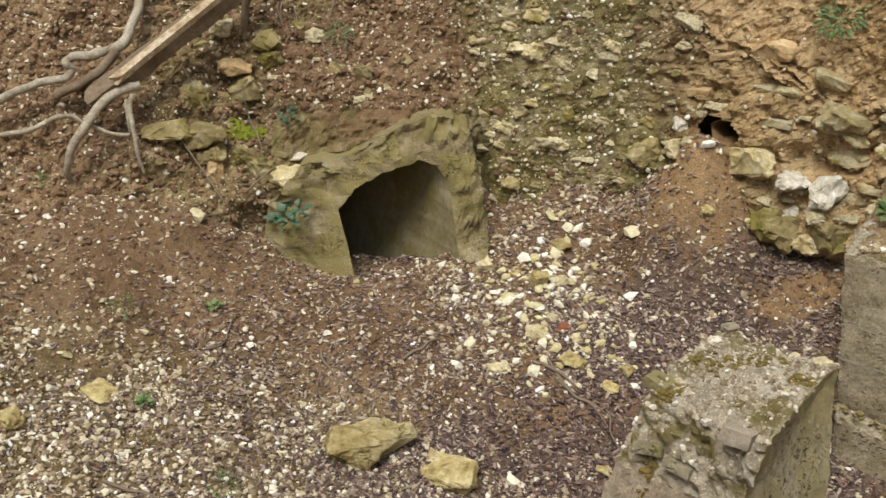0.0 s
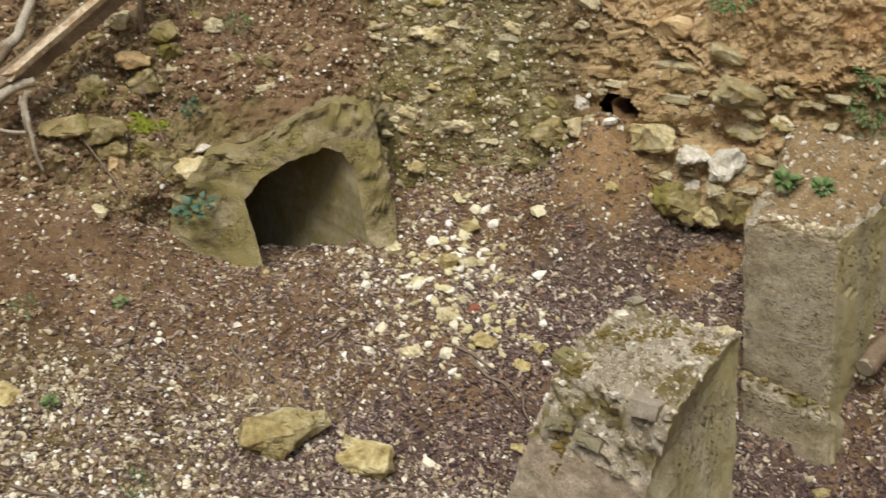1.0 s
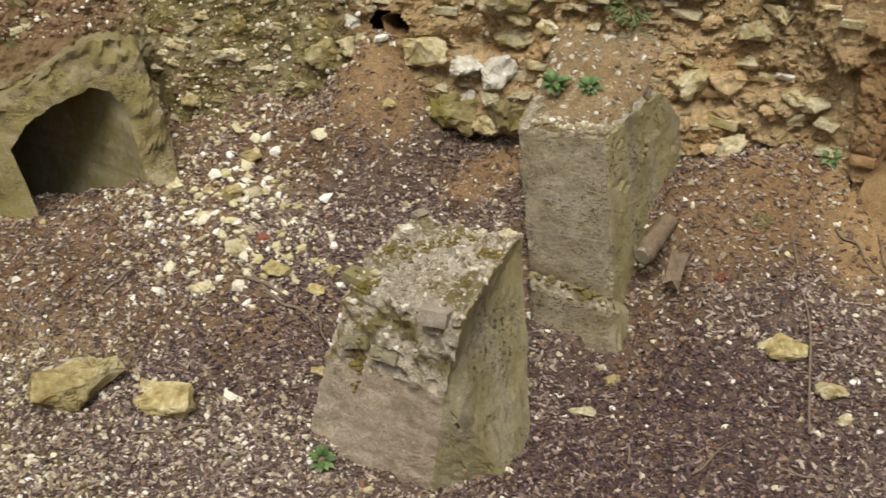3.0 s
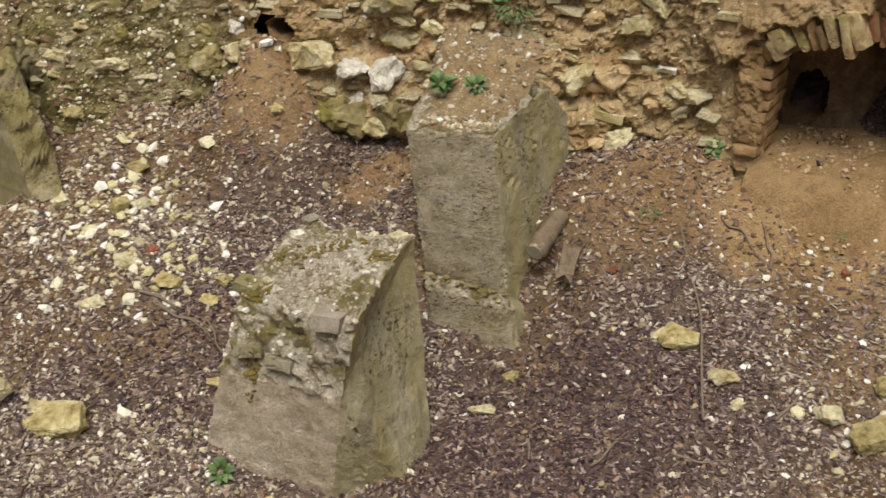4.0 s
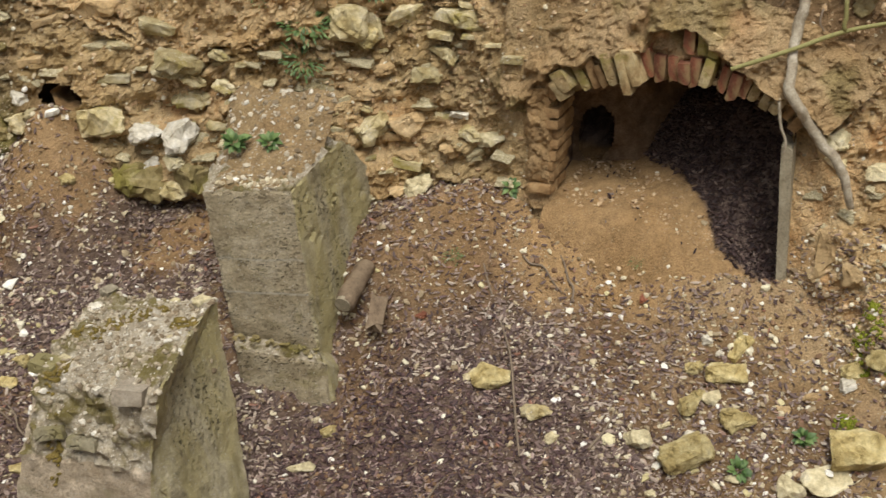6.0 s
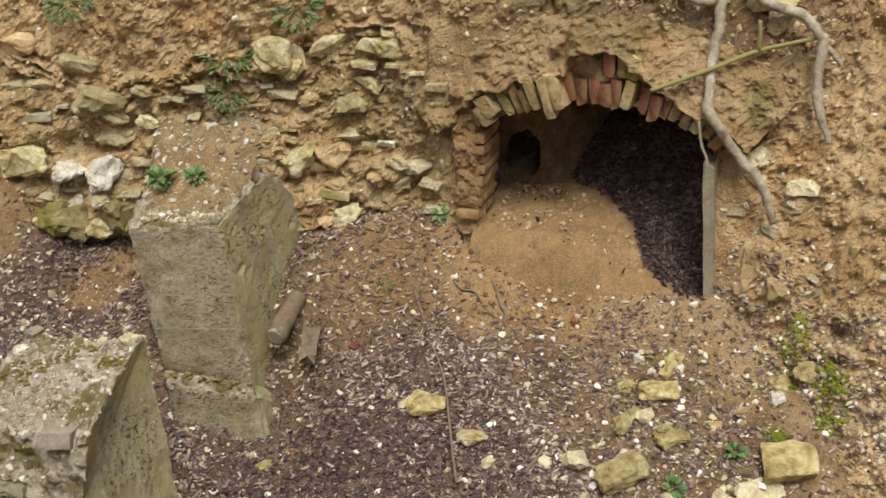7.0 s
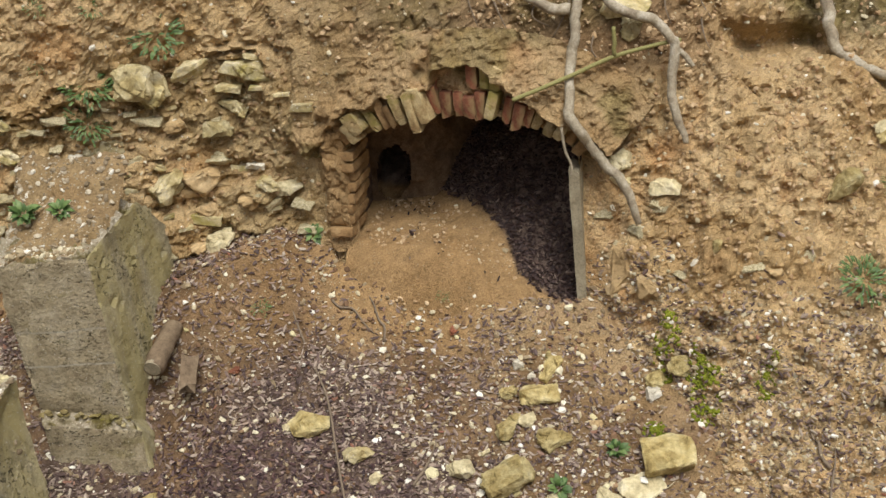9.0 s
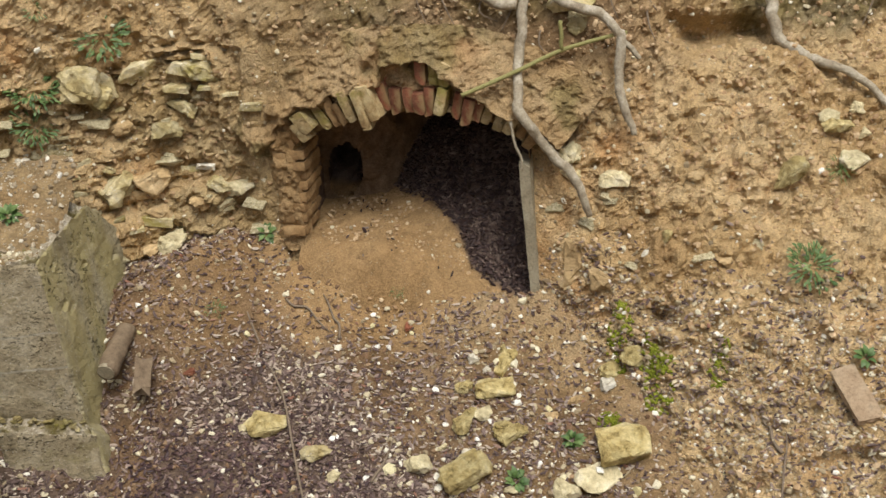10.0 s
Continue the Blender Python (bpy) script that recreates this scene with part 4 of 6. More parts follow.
# ---- stones ----
def rock_mesh(name, seed, dims, mat, blocky=0.5, fine=True):
    """An angular stone: the hull of a few corners, edges worn, faces uneven."""
    r = random.Random(seed)
    bm = bmesh.new()
    for i in range(15 if blocky < 0.7 else 9):
        v = Vector([r.gauss(0, 1) for _ in range(3)]).normalized()
        box = Vector([max(-0.62, min(0.62, c)) / 0.62 for c in v])
        q = v.lerp(box, blocky) * r.uniform(0.82, 1.05)
        bm.verts.new((q.x * dims[0] / 2, q.y * dims[1] / 2, q.z * dims[2] / 2))
    if blocky >= 0.7:
        for sx in (-1, 1):
            for sy in (-1, 1):
                for sz in (-1, 1):
                    k = [r.uniform(0.55, 1.0) for _ in range(3)]
                    bm.verts.new((sx * k[0] * dims[0] / 2, sy * k[1] * dims[1] / 2, sz * k[2] * dims[2] / 2))
    res = bmesh.ops.convex_hull(bm, input=bm.verts[:])
    bmesh.ops.delete(bm, geom=list({g for g in res["geom_interior"] + res["geom_unused"] if isinstance(g, bmesh.types.BMVert)}), context="VERTS")
    bmesh.ops.dissolve_limit(bm, angle_limit=0.30, verts=bm.verts[:], edges=bm.edges[:])
    if fine:
        bmesh.ops.bevel(bm, geom=bm.edges[:], offset=min(dims) * 0.05, segments=1, affect="EDGES")
        bmesh.ops.triangulate(bm, faces=bm.faces[:])
        bmesh.ops.subdivide_edges(bm, edges=bm.edges[:], cuts=2)
        bmesh.ops.triangulate(bm, faces=bm.faces[:])
        bm.normal_update()
        for v in bm.verts:
            k = noise.noise(v.co * (2.2 / max(dims)) * 4 + Vector((seed, 0, 0))) + 0.5 * noise.noise(v.co * (9 / max(dims)) + Vector((0, seed, 0)))
            k = k + 0.55 * (0.4 - abs(noise.noise(v.co * (7 / max(dims)) + Vector((seed, seed, 0))))) + 0.3 * noise.noise(v.co * (24 / max(dims)) + Vector((0, 0, seed)))
            v.co += v.normal * k * min(dims) * (0.13 if blocky < 0.8 else 0.06)
    else:
        bmesh.ops.triangulate(bm, faces=bm.faces[:])
    me = bpy.data.meshes.new(name)
    bm.to_mesh(me)
    bm.free()
    me.materials.append(mat)
    return me


MOSSY_ROCK = mottled("dark_mossy_rock", [(0.13, 0.10, 0.04), (0.28, 0.225, 0.10), (0.46, 0.40, 0.24)], 10, 55, 0.93, 0.014, moss=0.55, moss_tone=(0.17, 0.15, 0.028), per_object=0.25)
KINDS = {"dark": (MOSSY_ROCK, "dark mossy stone"), "yellow": (YELLOW_STONE, "ochre-yellow broken stone"), "pale": (PALE_STONE, "pale cream limestone lump"), "white": (WHITE_STONE, "white chalk lump"),
         "brown": (BROWN_STONE, "soil-stained brown stone"), "red": (RED_BRICK, "orange-red brick fragment"), "mossy": (WALL_STONE, "mossy weathered stone")}
count = [0]


def stone(x, y, w, h, kind, label="", turn=None, lie=0.0, blocky=0.55, deep=0.8, name="stone"):
    """A loose stone lying on the ground."""
    count[0] += 1
    r = random.Random(count[0] * 7)
    w, h = w * 0.92, h * 0.88
    blocky = min(blocky, 0.66) if blocky < 0.88 else 0.85
    high = max(0.6 * h, 0.25 * w)
    ob = new(name, rock_mesh(name, count[0] + 100, (w * 1.05, w * deep, high * 1.15), KINDS[kind][0], blocky))
    z, n = drop(x, y)
    tilt = Vector((0, 0, 1)).rotation_difference(Vector((0, 0, 1)).lerp(n, 0.6)).to_matrix().to_4x4()
    a = r.uniform(-0.5, 0.5) - 0.4 if turn is None else turn
    ob.matrix_basis = Matrix.Translation((x, y, z + high * 0.28)) @ tilt @ Matrix.Rotation(a, 4, "Z") @ Matrix.Rotation(lie, 4, "Y")
    return tagged(ob, label or KINDS[kind][1] + " lying on leaf-strewn earth", "brick fragment" if kind == "red" else "stone", "loose stones" if kind != "red" else "brick fragments")


def bedded(x, y, z, w, h, kind, blocky=0.6, proud=0.35, turn=0.0):
    """A stone bedded in the bank's face."""
    count[0] += 1
    ob = new("stone", rock_mesh("stone", count[0] + 400, (w, w * 0.8, h), KINDS[kind][0], blocky))
    x, y, z = settle(x, y, z)
    hit = LAND.find_nearest(Vector((x, y, z)))
    n = Vector((hit[1].x, hit[1].y, 0)).normalized()
    view = Vector((0.3 - x, -0.1 - y, 0)).normalized()
    n = n.lerp(view, 0.7).normalized()
    yaw = math.atan2(n.y, n.x) + math.pi / 2
    ob.matrix_basis = Matrix.Translation(Vector((x, y, z)) + n * w * (proud - 0.3)) @ Matrix.Rotation(yaw + turn, 4, "Z") @ Matrix.Rotation(random.Random(count[0]).uniform(-0.15, 0.15), 4, "Y")
    ob.parent = bank
    return ob


# stones strewn over the floor
stone(-0.12, 4.18, 0.42, 0.27, "yellow", "long ochre-yellow stone block resting on pale gravel", turn=0.15, blocky=0.6, deep=0.55)
stone(0.20, 4.13, 0.27, 0.21, "yellow", "wedge-shaped ochre stone beside a longer one", turn=-0.4, blocky=0.55)
stone(-1.16, 4.11, 0.161, 0.081, "yellow")
stone(-1.42, 3.82, 0.133, 0.133, "yellow", "ochre stone on a gravelly slope")
stone(0.65, 4.99, 0.084, 0.144, "yellow", "squared yellow stone cube among pale chips", turn=0.3, blocky=0.95)
stone(0.41, 5.17, 0.121, 0.121, "pale")
stone(0.77, 5.24, 0.136, 0.095, "yellow")
stone(0.75, 5.01, 0.092, 0.079, "pale")
stone(0.63, 4.78, 0.140, 0.077, "mossy")
stone(0.74, 4.78, 0.064, 0.056, "red")
stone(0.44, 4.63, 0.125, 0.125, "pale")
stone(0.77, 4.64, 0.151, 0.076, "yellow")
stone(0.99, 4.58, 0.076, 0.088, "yellow")
stone(0.91, 4.50, 0.094, 0.062, "yellow")
stone(1.41, 5.04, 0.075, 0.094, "yellow")
stone(0.84, 4.12, 0.095, 0.059, "yellow")
stone(-0.32, 4.76, 0.051, 0.046, "white")
stone(-1.30, 4.20, 0.061, 0.042, "mossy")
stone(-0.93, 5.20, 0.094, 0.107, "pale")
stone(-0.00, 5.31, 0.096, 0.041, "white")
stone(0.55, 5.09, 0.066, 0.066, "yellow")
stone(0.69, 4.83, 0.072, 0.062, "pale")
stone(2.04, 3.88, 0.085, 0.068, "yellow")
stone(1.86, 3.77, 0.143, 0.095, "pale", "pale gnarled stone on dark red leaf mould", blocky=0.2, deep=0.5)
stone(2.67, 3.57, 0.193, 0.108, "yellow")
stone(2.74, 3.34, 0.177, 0.130, "mossy", "grey knobbly stone on dark leaf mould", blocky=0.3)
stone(2.73, 3.21, 0.070, 0.061, "pale")
stone(2.59, 3.61, 0.060, 0.060, "pale")
stone(4.48, 2.24, 0.191, 0.108, "yellow")
stone(4.72, 2.20, 0.098, 0.110, "pale")
stone(4.79, 2.11, 0.079, 0.098, "pale")
stone(4.71, 2.16, 0.147, 0.098, "yellow")
stone(4.68, 2.06, 0.158, 0.085, "pale")
stone(4.75, 2.06, 0.068, 0.068, "pale")
stone(4.02, 2.50, 0.047, 0.117, "yellow")
stone(3.98, 2.58, 0.058, 0.035, "white")
stone(2.55, 3.92, 0.069, 0.055, "red")
stone(3.32, 3.36, 0.049, 0.059, "red")
stone(0.10, 4.71, 0.035, 0.030, "red")
stone(3.32, 3.03, 0.085, 0.10, "yellow", "upright cream-yellow stone on leaf mould", blocky=0.7)
stone(3.40, 2.92, 0.19, 0.13, "yellow", "split yellow stone slab with a flat cream face", turn=-0.9, blocky=0.75, lie=0.25)
stone(3.50, 2.95, 0.15, 0.08, "yellow", "yellow stone leaning on a split slab", turn=-0.3, lie=-0.35)
stone(3.52, 2.99, 0.035, 0.09, "yellow")
stone(3.41, 3.06, 0.055, 0.09, "white")
stone(3.43, 3.00, 0.04, 0.05, "white")
stone(3.21, 2.92, 0.16, 0.10, "yellow", "pitted flat yellow stone sunk in leaf mould")
stone(3.28, 2.88, 0.10, 0.06, "pale")
stone(3.30, 2.75, 0.15, 0.15, "yellow", "faceted yellow stone wedge on brown earth", turn=-0.8, blocky=0.6, lie=-0.3)
stone(2.98, 2.98, 0.13, 0.13, "pale", "cream faceted stone lump on leaf mould", blocky=0.5)
stone(3.07, 2.79, 0.23, 0.17, "yellow", "flat yellow slab lying in brown earth", turn=-0.2, blocky=0.7, deep=0.7)
stone(3.13, 2.84, 0.07, 0.06, "white")
stone(3.10, 2.95, 0.05, 0.05, "pale")
stone(3.30, 2.46, 0.12, 0.17, "pale", "tall cream stone flake leaning in earth", turn=-0.5, blocky=0.6)
stone(3.40, 2.38, 0.20, 0.09, "pale", "low cream stone beside a squared block", turn=-0.5, blocky=0.55)
stone(3.55, 2.36, 0.25, 0.20, "yellow", "squared pale-yellow stone block on brown earth", turn=-0.62, blocky=0.9, deep=0.75)
stone(3.74, 2.58, 0.10, 0.12, "yellow", "yellow stone half sunk in clay", turn=-0.6, blocky=0.7)
stone(3.80, 2.51, 0.13, 0.09, "yellow", "squared mossy stone half sunk in clay", turn=-0.6, blocky=0.7)
stone(3.69, 2.57, 0.085, 0.07, "white")
stone(3.57, 2.63, 0.08, 0.07, "brown")
stone(3.47, 2.68, 0.06, 0.05, "brown")
stone(3.15, 2.62, 0.06, 0.05, "pale")
stone(2.90, 2.80, 0.05, 0.04, "pale")

# stones bedded in the bank
bedded(1.63, 5.15, 1.20, 0.25, 0.18, "mossy", blocky=0.25, proud=0.42)
bedded(1.81, 5.10, 1.10, 0.16, 0.15, "white", blocky=0.3, proud=0.5)
bedded(1.94, 4.97, 1.11, 0.20, 0.19, "white", blocky=0.3, proud=0.5)
bedded(1.99, 5.04, 1.41, 0.24, 0.11, "mossy")
bedded(2.64, 4.46, 1.53, 0.20, 0.10, "yellow")
bedded(1.72, 5.00, 0.92, 0.30, 0.22, "dark", blocky=0.3, proud=0.28)
bedded(1.95, 4.88, 0.90, 0.28, 0.18, "dark", blocky=0.3, proud=0.28)
bedded(1.86, 4.90, 1.00, 0.10, 0.08, "pale")
bedded(1.78, 5.00, 1.00, 0.08, 0.07, "white")
bedded(2.63, 4.44, 1.57, 0.20, 0.15, "mossy")
bedded(3.02, 4.17, 1.60, 0.22, 0.11, "mossy")
bedded(2.74, 4.29, 1.14, 0.22, 0.15, "brown", proud=0.2)
bedded(3.86, 2.93, 0.70, 0.23, 0.27, "brown", blocky=0.35, proud=0.2)
bedded(3.87, 2.73, 0.68, 0.11, 0.11, "brown")
bedded(3.96, 2.94, 1.18, 0.12, 0.10, "pale")
bedded(3.95, 2.95, 1.08, 0.11, 0.08, "mossy")
bedded(4.04, 2.77, 1.07, 0.14, 0.07, "pale")
bedded(-1.01, 5.69, 1.35, 0.14, 0.12, "dark")
bedded(-0.98, 5.58, 1.23, 0.27, 0.14, "dark", proud=0.55)
bedded(-0.54, 5.57, 1.03, 0.22, 0.18, "mossy", proud=0.4)
bedded(-0.86, 5.92, 1.67, 0.15, 0.10, "pale", proud=0.55)
bedded(2.76, 4.22, 0.87, 0.18, 0.12, "pale")
bedded(3.93, 2.98, 1.13, 0.10, 0.10, "brown")
bedded(2.86, 4.29, 1.35, 0.15, 0.10, "mossy")
bedded(2.91, 4.20, 1.45, 0.15, 0.10, "mossy")
bedded(3.04, 4.06, 1.09, 0.15, 0.07, "pale")
bedded(2.83, 4.29, 1.22, 0.15, 0.05, "pale")
bedded(2.95, 4.16, 1.19, 0.11, 0.04, "white")
bedded(2.98, 4.10, 1.02, 0.10, 0.06, "pale")
bedded(1.20, 5.50, 1.15, 0.22, 0.15, "dark", blocky=0.3)
bedded(1.34, 5.41, 1.30, 0.09, 0.08, "white")
bedded(1.31, 5.33, 1.21, 0.11, 0.11, "mossy")
bedded(0.83, 5.65, 1.29, 0.10, 0.09, "mossy")
bedded(0.74, 5.57, 1.17, 0.14, 0.07, "pale")
bedded(0.60, 5.83, 1.58, 0.10, 0.07, "pale")
bedded(0.97, 5.73, 1.47, 0.07, 0.06, "pale")
bedded(-0.17, 5.84, 1.45, 0.10, 0.09, "dark")
bedded(-0.90, 5.57, 1.13, 0.17, 0.11, "dark", proud=0.55)
bedded(0.55, 5.52, 0.97, 0.10, 0.07, "yellow")
bedded(1.72, 5.28, 1.68, 0.22, 0.11, "brown")
bedded(1.95, 5.09, 1.59, 0.19, 0.08, "mossy")
bedded(2.00, 5.03, 1.43, 0.27, 0.09, "mossy")
bedded(2.35, 4.68, 1.29, 0.10, 0.05, "white")
bedded(4.14, 3.01, 1.68, 0.12, 0.11, "mossy")
bedded(4.13, 3.04, 1.77, 0.24, 0.08, "mossy")
bedded(-0.66, 5.92, 1.60, 0.16, 0.12, "dark", proud=0.5)
bedded(-0.80, 5.86, 1.50, 0.2, 0.08, "brown", proud=0.5)
bedded(-0.75, 5.62, 1.10, 0.13, 0.12, "dark", proud=0.5)
bedded(-0.47, 5.50, 1.12, 0.13, 0.06, "white")
bedded(-1.12, 5.60, 1.25, 0.24, 0.10, "dark", proud=0.5)
bedded(-1.02, 5.70, 1.38, 0.20, 0.16, "dark", proud=0.5)
bedded(-0.74, 5.80, 1.40, 0.16, 0.14, "dark", proud=0.45)
bedded(-0.66, 5.55, 1.05, 0.14, 0.16, "dark", proud=0.4)
bedded(-0.88, 5.52, 1.03, 0.12, 0.14, "brown", proud=0.3)
bedded(-0.62, 5.85, 1.52, 0.12, 0.10, "dark")
bedded(-0.40, 5.95, 1.62, 0.12, 0.09, "pale")
bedded(2.62, 4.50, 1.60, 0.20, 0.17, "mossy", proud=0.3)
bedded(2.85, 4.36, 1.62, 0.22, 0.12, "mossy", proud=0.4)
bedded(2.66, 4.50, 1.10, 0.20, 0.15, "mossy", proud=0.3)
bedded(2.78, 4.33, 0.98, 0.15, 0.12, "brown", proud=0.3)

# more stones of the ruined wall, in rough courses
WALL_MESHES = {k: [rock_mesh("stone", 900 + 20 * j + i, d, KINDS[k][0], b) for i, (d, b) in enumerate((((1, 0.8, 0.55), 0.6), ((1, 0.8, 0.4), 0.8), ((1, 0.9, 0.75), 0.4), ((1, 0.7, 0.35), 0.7)))] for j, k in enumerate(("mossy", "pale", "brown", "dark"))}
r = random.Random(11)
placed = []
tries = 0
while len(placed) < 290 and tries < 9000:
    tries += 1
    x, z = r.uniform(0.35, 3.15), r.uniform(0.65, 1.95)
    s = run_at(x) + r.uniform(-0.05, 0.05)
    p, o = bank_point(np.array(s), np.array(z))
    if rubble_mask(p) < r.uniform(0.3, 0.8) or (x > 1.3 and z > 1.72):
        continue
    w = r.choice((0.05, 0.06, 0.08, 0.1, 0.12, 0.15)) * r.uniform(0.8, 1.2) * (1.0 if x > 1.35 else 0.8)
    if any((p[0] - q[0]) ** 2 + (p[1] - q[1]) ** 2 + ((p[2] - q[2]) * 1.6) ** 2 < ((w + q[3]) * 0.42) ** 2 for q in placed):
        continue
    if (x - 1.5) ** 2 + (z - 1.29) ** 2 < 0.02 or (z < 1.27 and abs(x - 1.43) < 0.04 + 0.7 * (1.27 - z) and x < 1.66) or -0.10 < near_arch(p)[0] < 1.1:
        continue
    placed.append((*p, w))
    kind = r.choice(("mossy", "mossy", "pale", "brown")) if x > 1.3 else r.choice(("dark", "dark", "mossy", "mossy", "pale"))
    ob = new("stone", r.choice(WALL_MESHES[kind]) if x > 1.35 else WALL_MESHES[kind][2 if r.random() < 0.75 else 0])
    yaw = math.atan2(o[1], o[0]) + math.pi / 2 + r.uniform(-0.3, 0.3)
    q = Vector(p) - Vector(o) * w * (r.uniform(-0.03, 0.17) if x > 1.35 else r.uniform(0.10, 0.30))
    ob.matrix_basis = Matrix.Translation(q) @ Matrix.Rotation(yaw, 4, "Z") @ Matrix.Rotation(r.uniform(-0.25, 0.25), 4, "Y") @ Matrix.Diagonal((w * 1.15, w, w * r.uniform(0.8, 1.1), 1))
    ob.parent = bank
# stones showing in the earth beside and above the hood, and in the clay right of the arch
for x, z, n, kinds in ((-0.75, 1.25, 16, ("dark",)), (-0.2, 1.5, 14, ("dark", "pale")), (-0.9, 1.6, 8, ("dark", "brown")), (4.0, 0.95, 12, ("brown", "pale")), (4.15, 1.3, 4, ("brown",))):
    for _ in range(n):
        s = run_at(x + r.gauss(0, 0.18))
        zz = z + r.gauss(0, 0.13)
        p, o = bank_point(np.array(s), np.array(zz))
        w = r.uniform(0.04, 0.1)
        if -0.1 < near_arch(p)[0] < 1.1 and zz < 1.5:
            continue
        ob = new("stone", r.choice(WALL_MESHES[r.choice(kinds)]))
        ob.matrix_basis = Matrix.Translation(Vector(p) - Vector(o) * w * 0.1) @ Matrix.Rotation(math.atan2(o[1], o[0]) + math.pi / 2 + r.uniform(-0.4, 0.4), 4, "Z") @ Matrix.Rotation(r.uniform(-0.3, 0.3), 4, "Y") @ Matrix.Diagonal((w * 1.2, w, w, 1))
        ob.parent = bank

# ---- bricks and fragments in the broken block ----
def set_in(me, place, yaw, tilt, roll, size, parent, name="brick"):
    ob = new(name, me)
    ob.matrix_basis = Matrix.Translation(place) @ Matrix.Rotation(yaw, 4, "Z") @ Matrix.Rotation(tilt, 4, "X") @ Matrix.Rotation(roll, 4, "Y") @ Matrix.Diagonal((*size, 1))
    ob.parent = parent
    return ob


FRAG = brick_mesh("brick", (0.11, 0.13, 0.066), 77, mottled("grey_brick", [(0.23, 0.19, 0.14), (0.32, 0.275, 0.205), (0.42, 0.37, 0.29)], 14, 80, 0.9, 0.004, moss=0.25, moss_tone=(0.24, 0.2, 0.06)))
FRAG2 = brick_mesh("brick", (0.12, 0.10, 0.06), 78, MOSSY_CONCRETE)
set_in(FRAG, (1.205, 3.575, 0.692), -0.72, -0.16, 0.05, (1.05, 1.1, 0.9), front)["label"] = "grey-brown brick with a smooth face"
set_in(FRAG2, (1.035, 3.705, 0.48), -0.75, -0.3, 0.1, (0.95, 1, 0.8), front)
set_in(FRAG2, (0.945, 3.81, 0.505), -0.6, -0.2, -0.1, (0.9, 1, 0.8), front)
set_in(FRAG2, (0.99, 3.94, 0.70), -0.9, 0.0, 0.15, (0.9, 0.8, 0.8), front)
for i, (x, y, w) in enumerate(((1.33, 4.24, 0.085), (1.245, 4.17, 0.06), (1.60, 3.93, 0.085), (1.64, 3.92, 0.05), (1.52, 4.02, 0.05), (1.05, 3.93, 0.06), (1.2, 3.95, 0.05), (1.4, 3.75, 0.05), (1.1, 3.66, 0.055), (1.07, 3.58, 0.05))):
    hitp = tree_of([front.children[0]]).ray_cast(Vector((x, y, 2)), Vector((0, 0, -1)))
    if hitp[0]:
        ob = new("cobble", rock_mesh("cobble", 600 + i, (w, w * 0.85, w * 0.6), WHITE_STONE if i in (1, 3, 8) else PALE_STONE if i % 3 else CONCRETE, 0.2))
        ob.location = hitp[0] + Vector((0, 0, w * 0.08))
        ob.parent = front

# layers of the tall stub: two casting seams and a broken ledge of coarse stone
tall_tree = tree_of([tall.children[0]])
for i in range(26):
    k = (i + 0.5) / 26
    a = Vector((1.83, 4.29, 0.385)).lerp(Vector((2.10, 4.03, 0.335)), k) + Vector((0, 0, 0.018 * math.sin(i * 1.3)))
    w = random.Random(i).uniform(0.016, 0.034)
    ob = new("aggregate_stone", WALL_MESHES["dark"][i % 4])
    ob.matrix_basis = Matrix.Translation(a) @ Matrix.Rotation(i, 4, "Z") @ Matrix.Diagonal((w * 1.5, w, w, 1))
    ob.parent = tall

# earth and chippings on top of the stub
cu, cv = np.meshgrid(np.linspace(0.0, 1, 40), np.linspace(0.0, 1, 50))
A, B, C, D = (np.array(q) for q in ((1.82, 4.385), (2.10, 4.14), (2.49, 4.42), (2.14, 4.84)))
xy = (1 - cu)[..., None] * ((1 - cv)[..., None] * A + cv[..., None] * D) + cu[..., None] * ((1 - cv)[..., None] * B + cv[..., None] * C)
cz = 1.035 - 0.05 * (1 - ramp(cv, 0, 0.05)) - 0.05 * (1 - ramp(cu, 0, 0.06)) + 0.035 * np.minimum(1, cv * 6) + 0.16 * cv + 0.10 * ramp(cv, 0.55, 1) - 0.05 * ((np.abs(cu - 0.5) * 2) ** 6)
CP = np.concatenate([xy, cz[..., None]], -1)
CP[..., 2] += 0.028 * fbm(CP, 9, 4, 91)
zz = 0 * cu
cap = mesh_object("earth_cap", CP.reshape(-1, 3), grid_faces(50, 40), SOIL, tall, "brown earth with small pale chips", attrs={"clay": zz + 0.35, "fleck": zz + 1, "green": zz + 0.2, "mould": zz, "sand": zz})


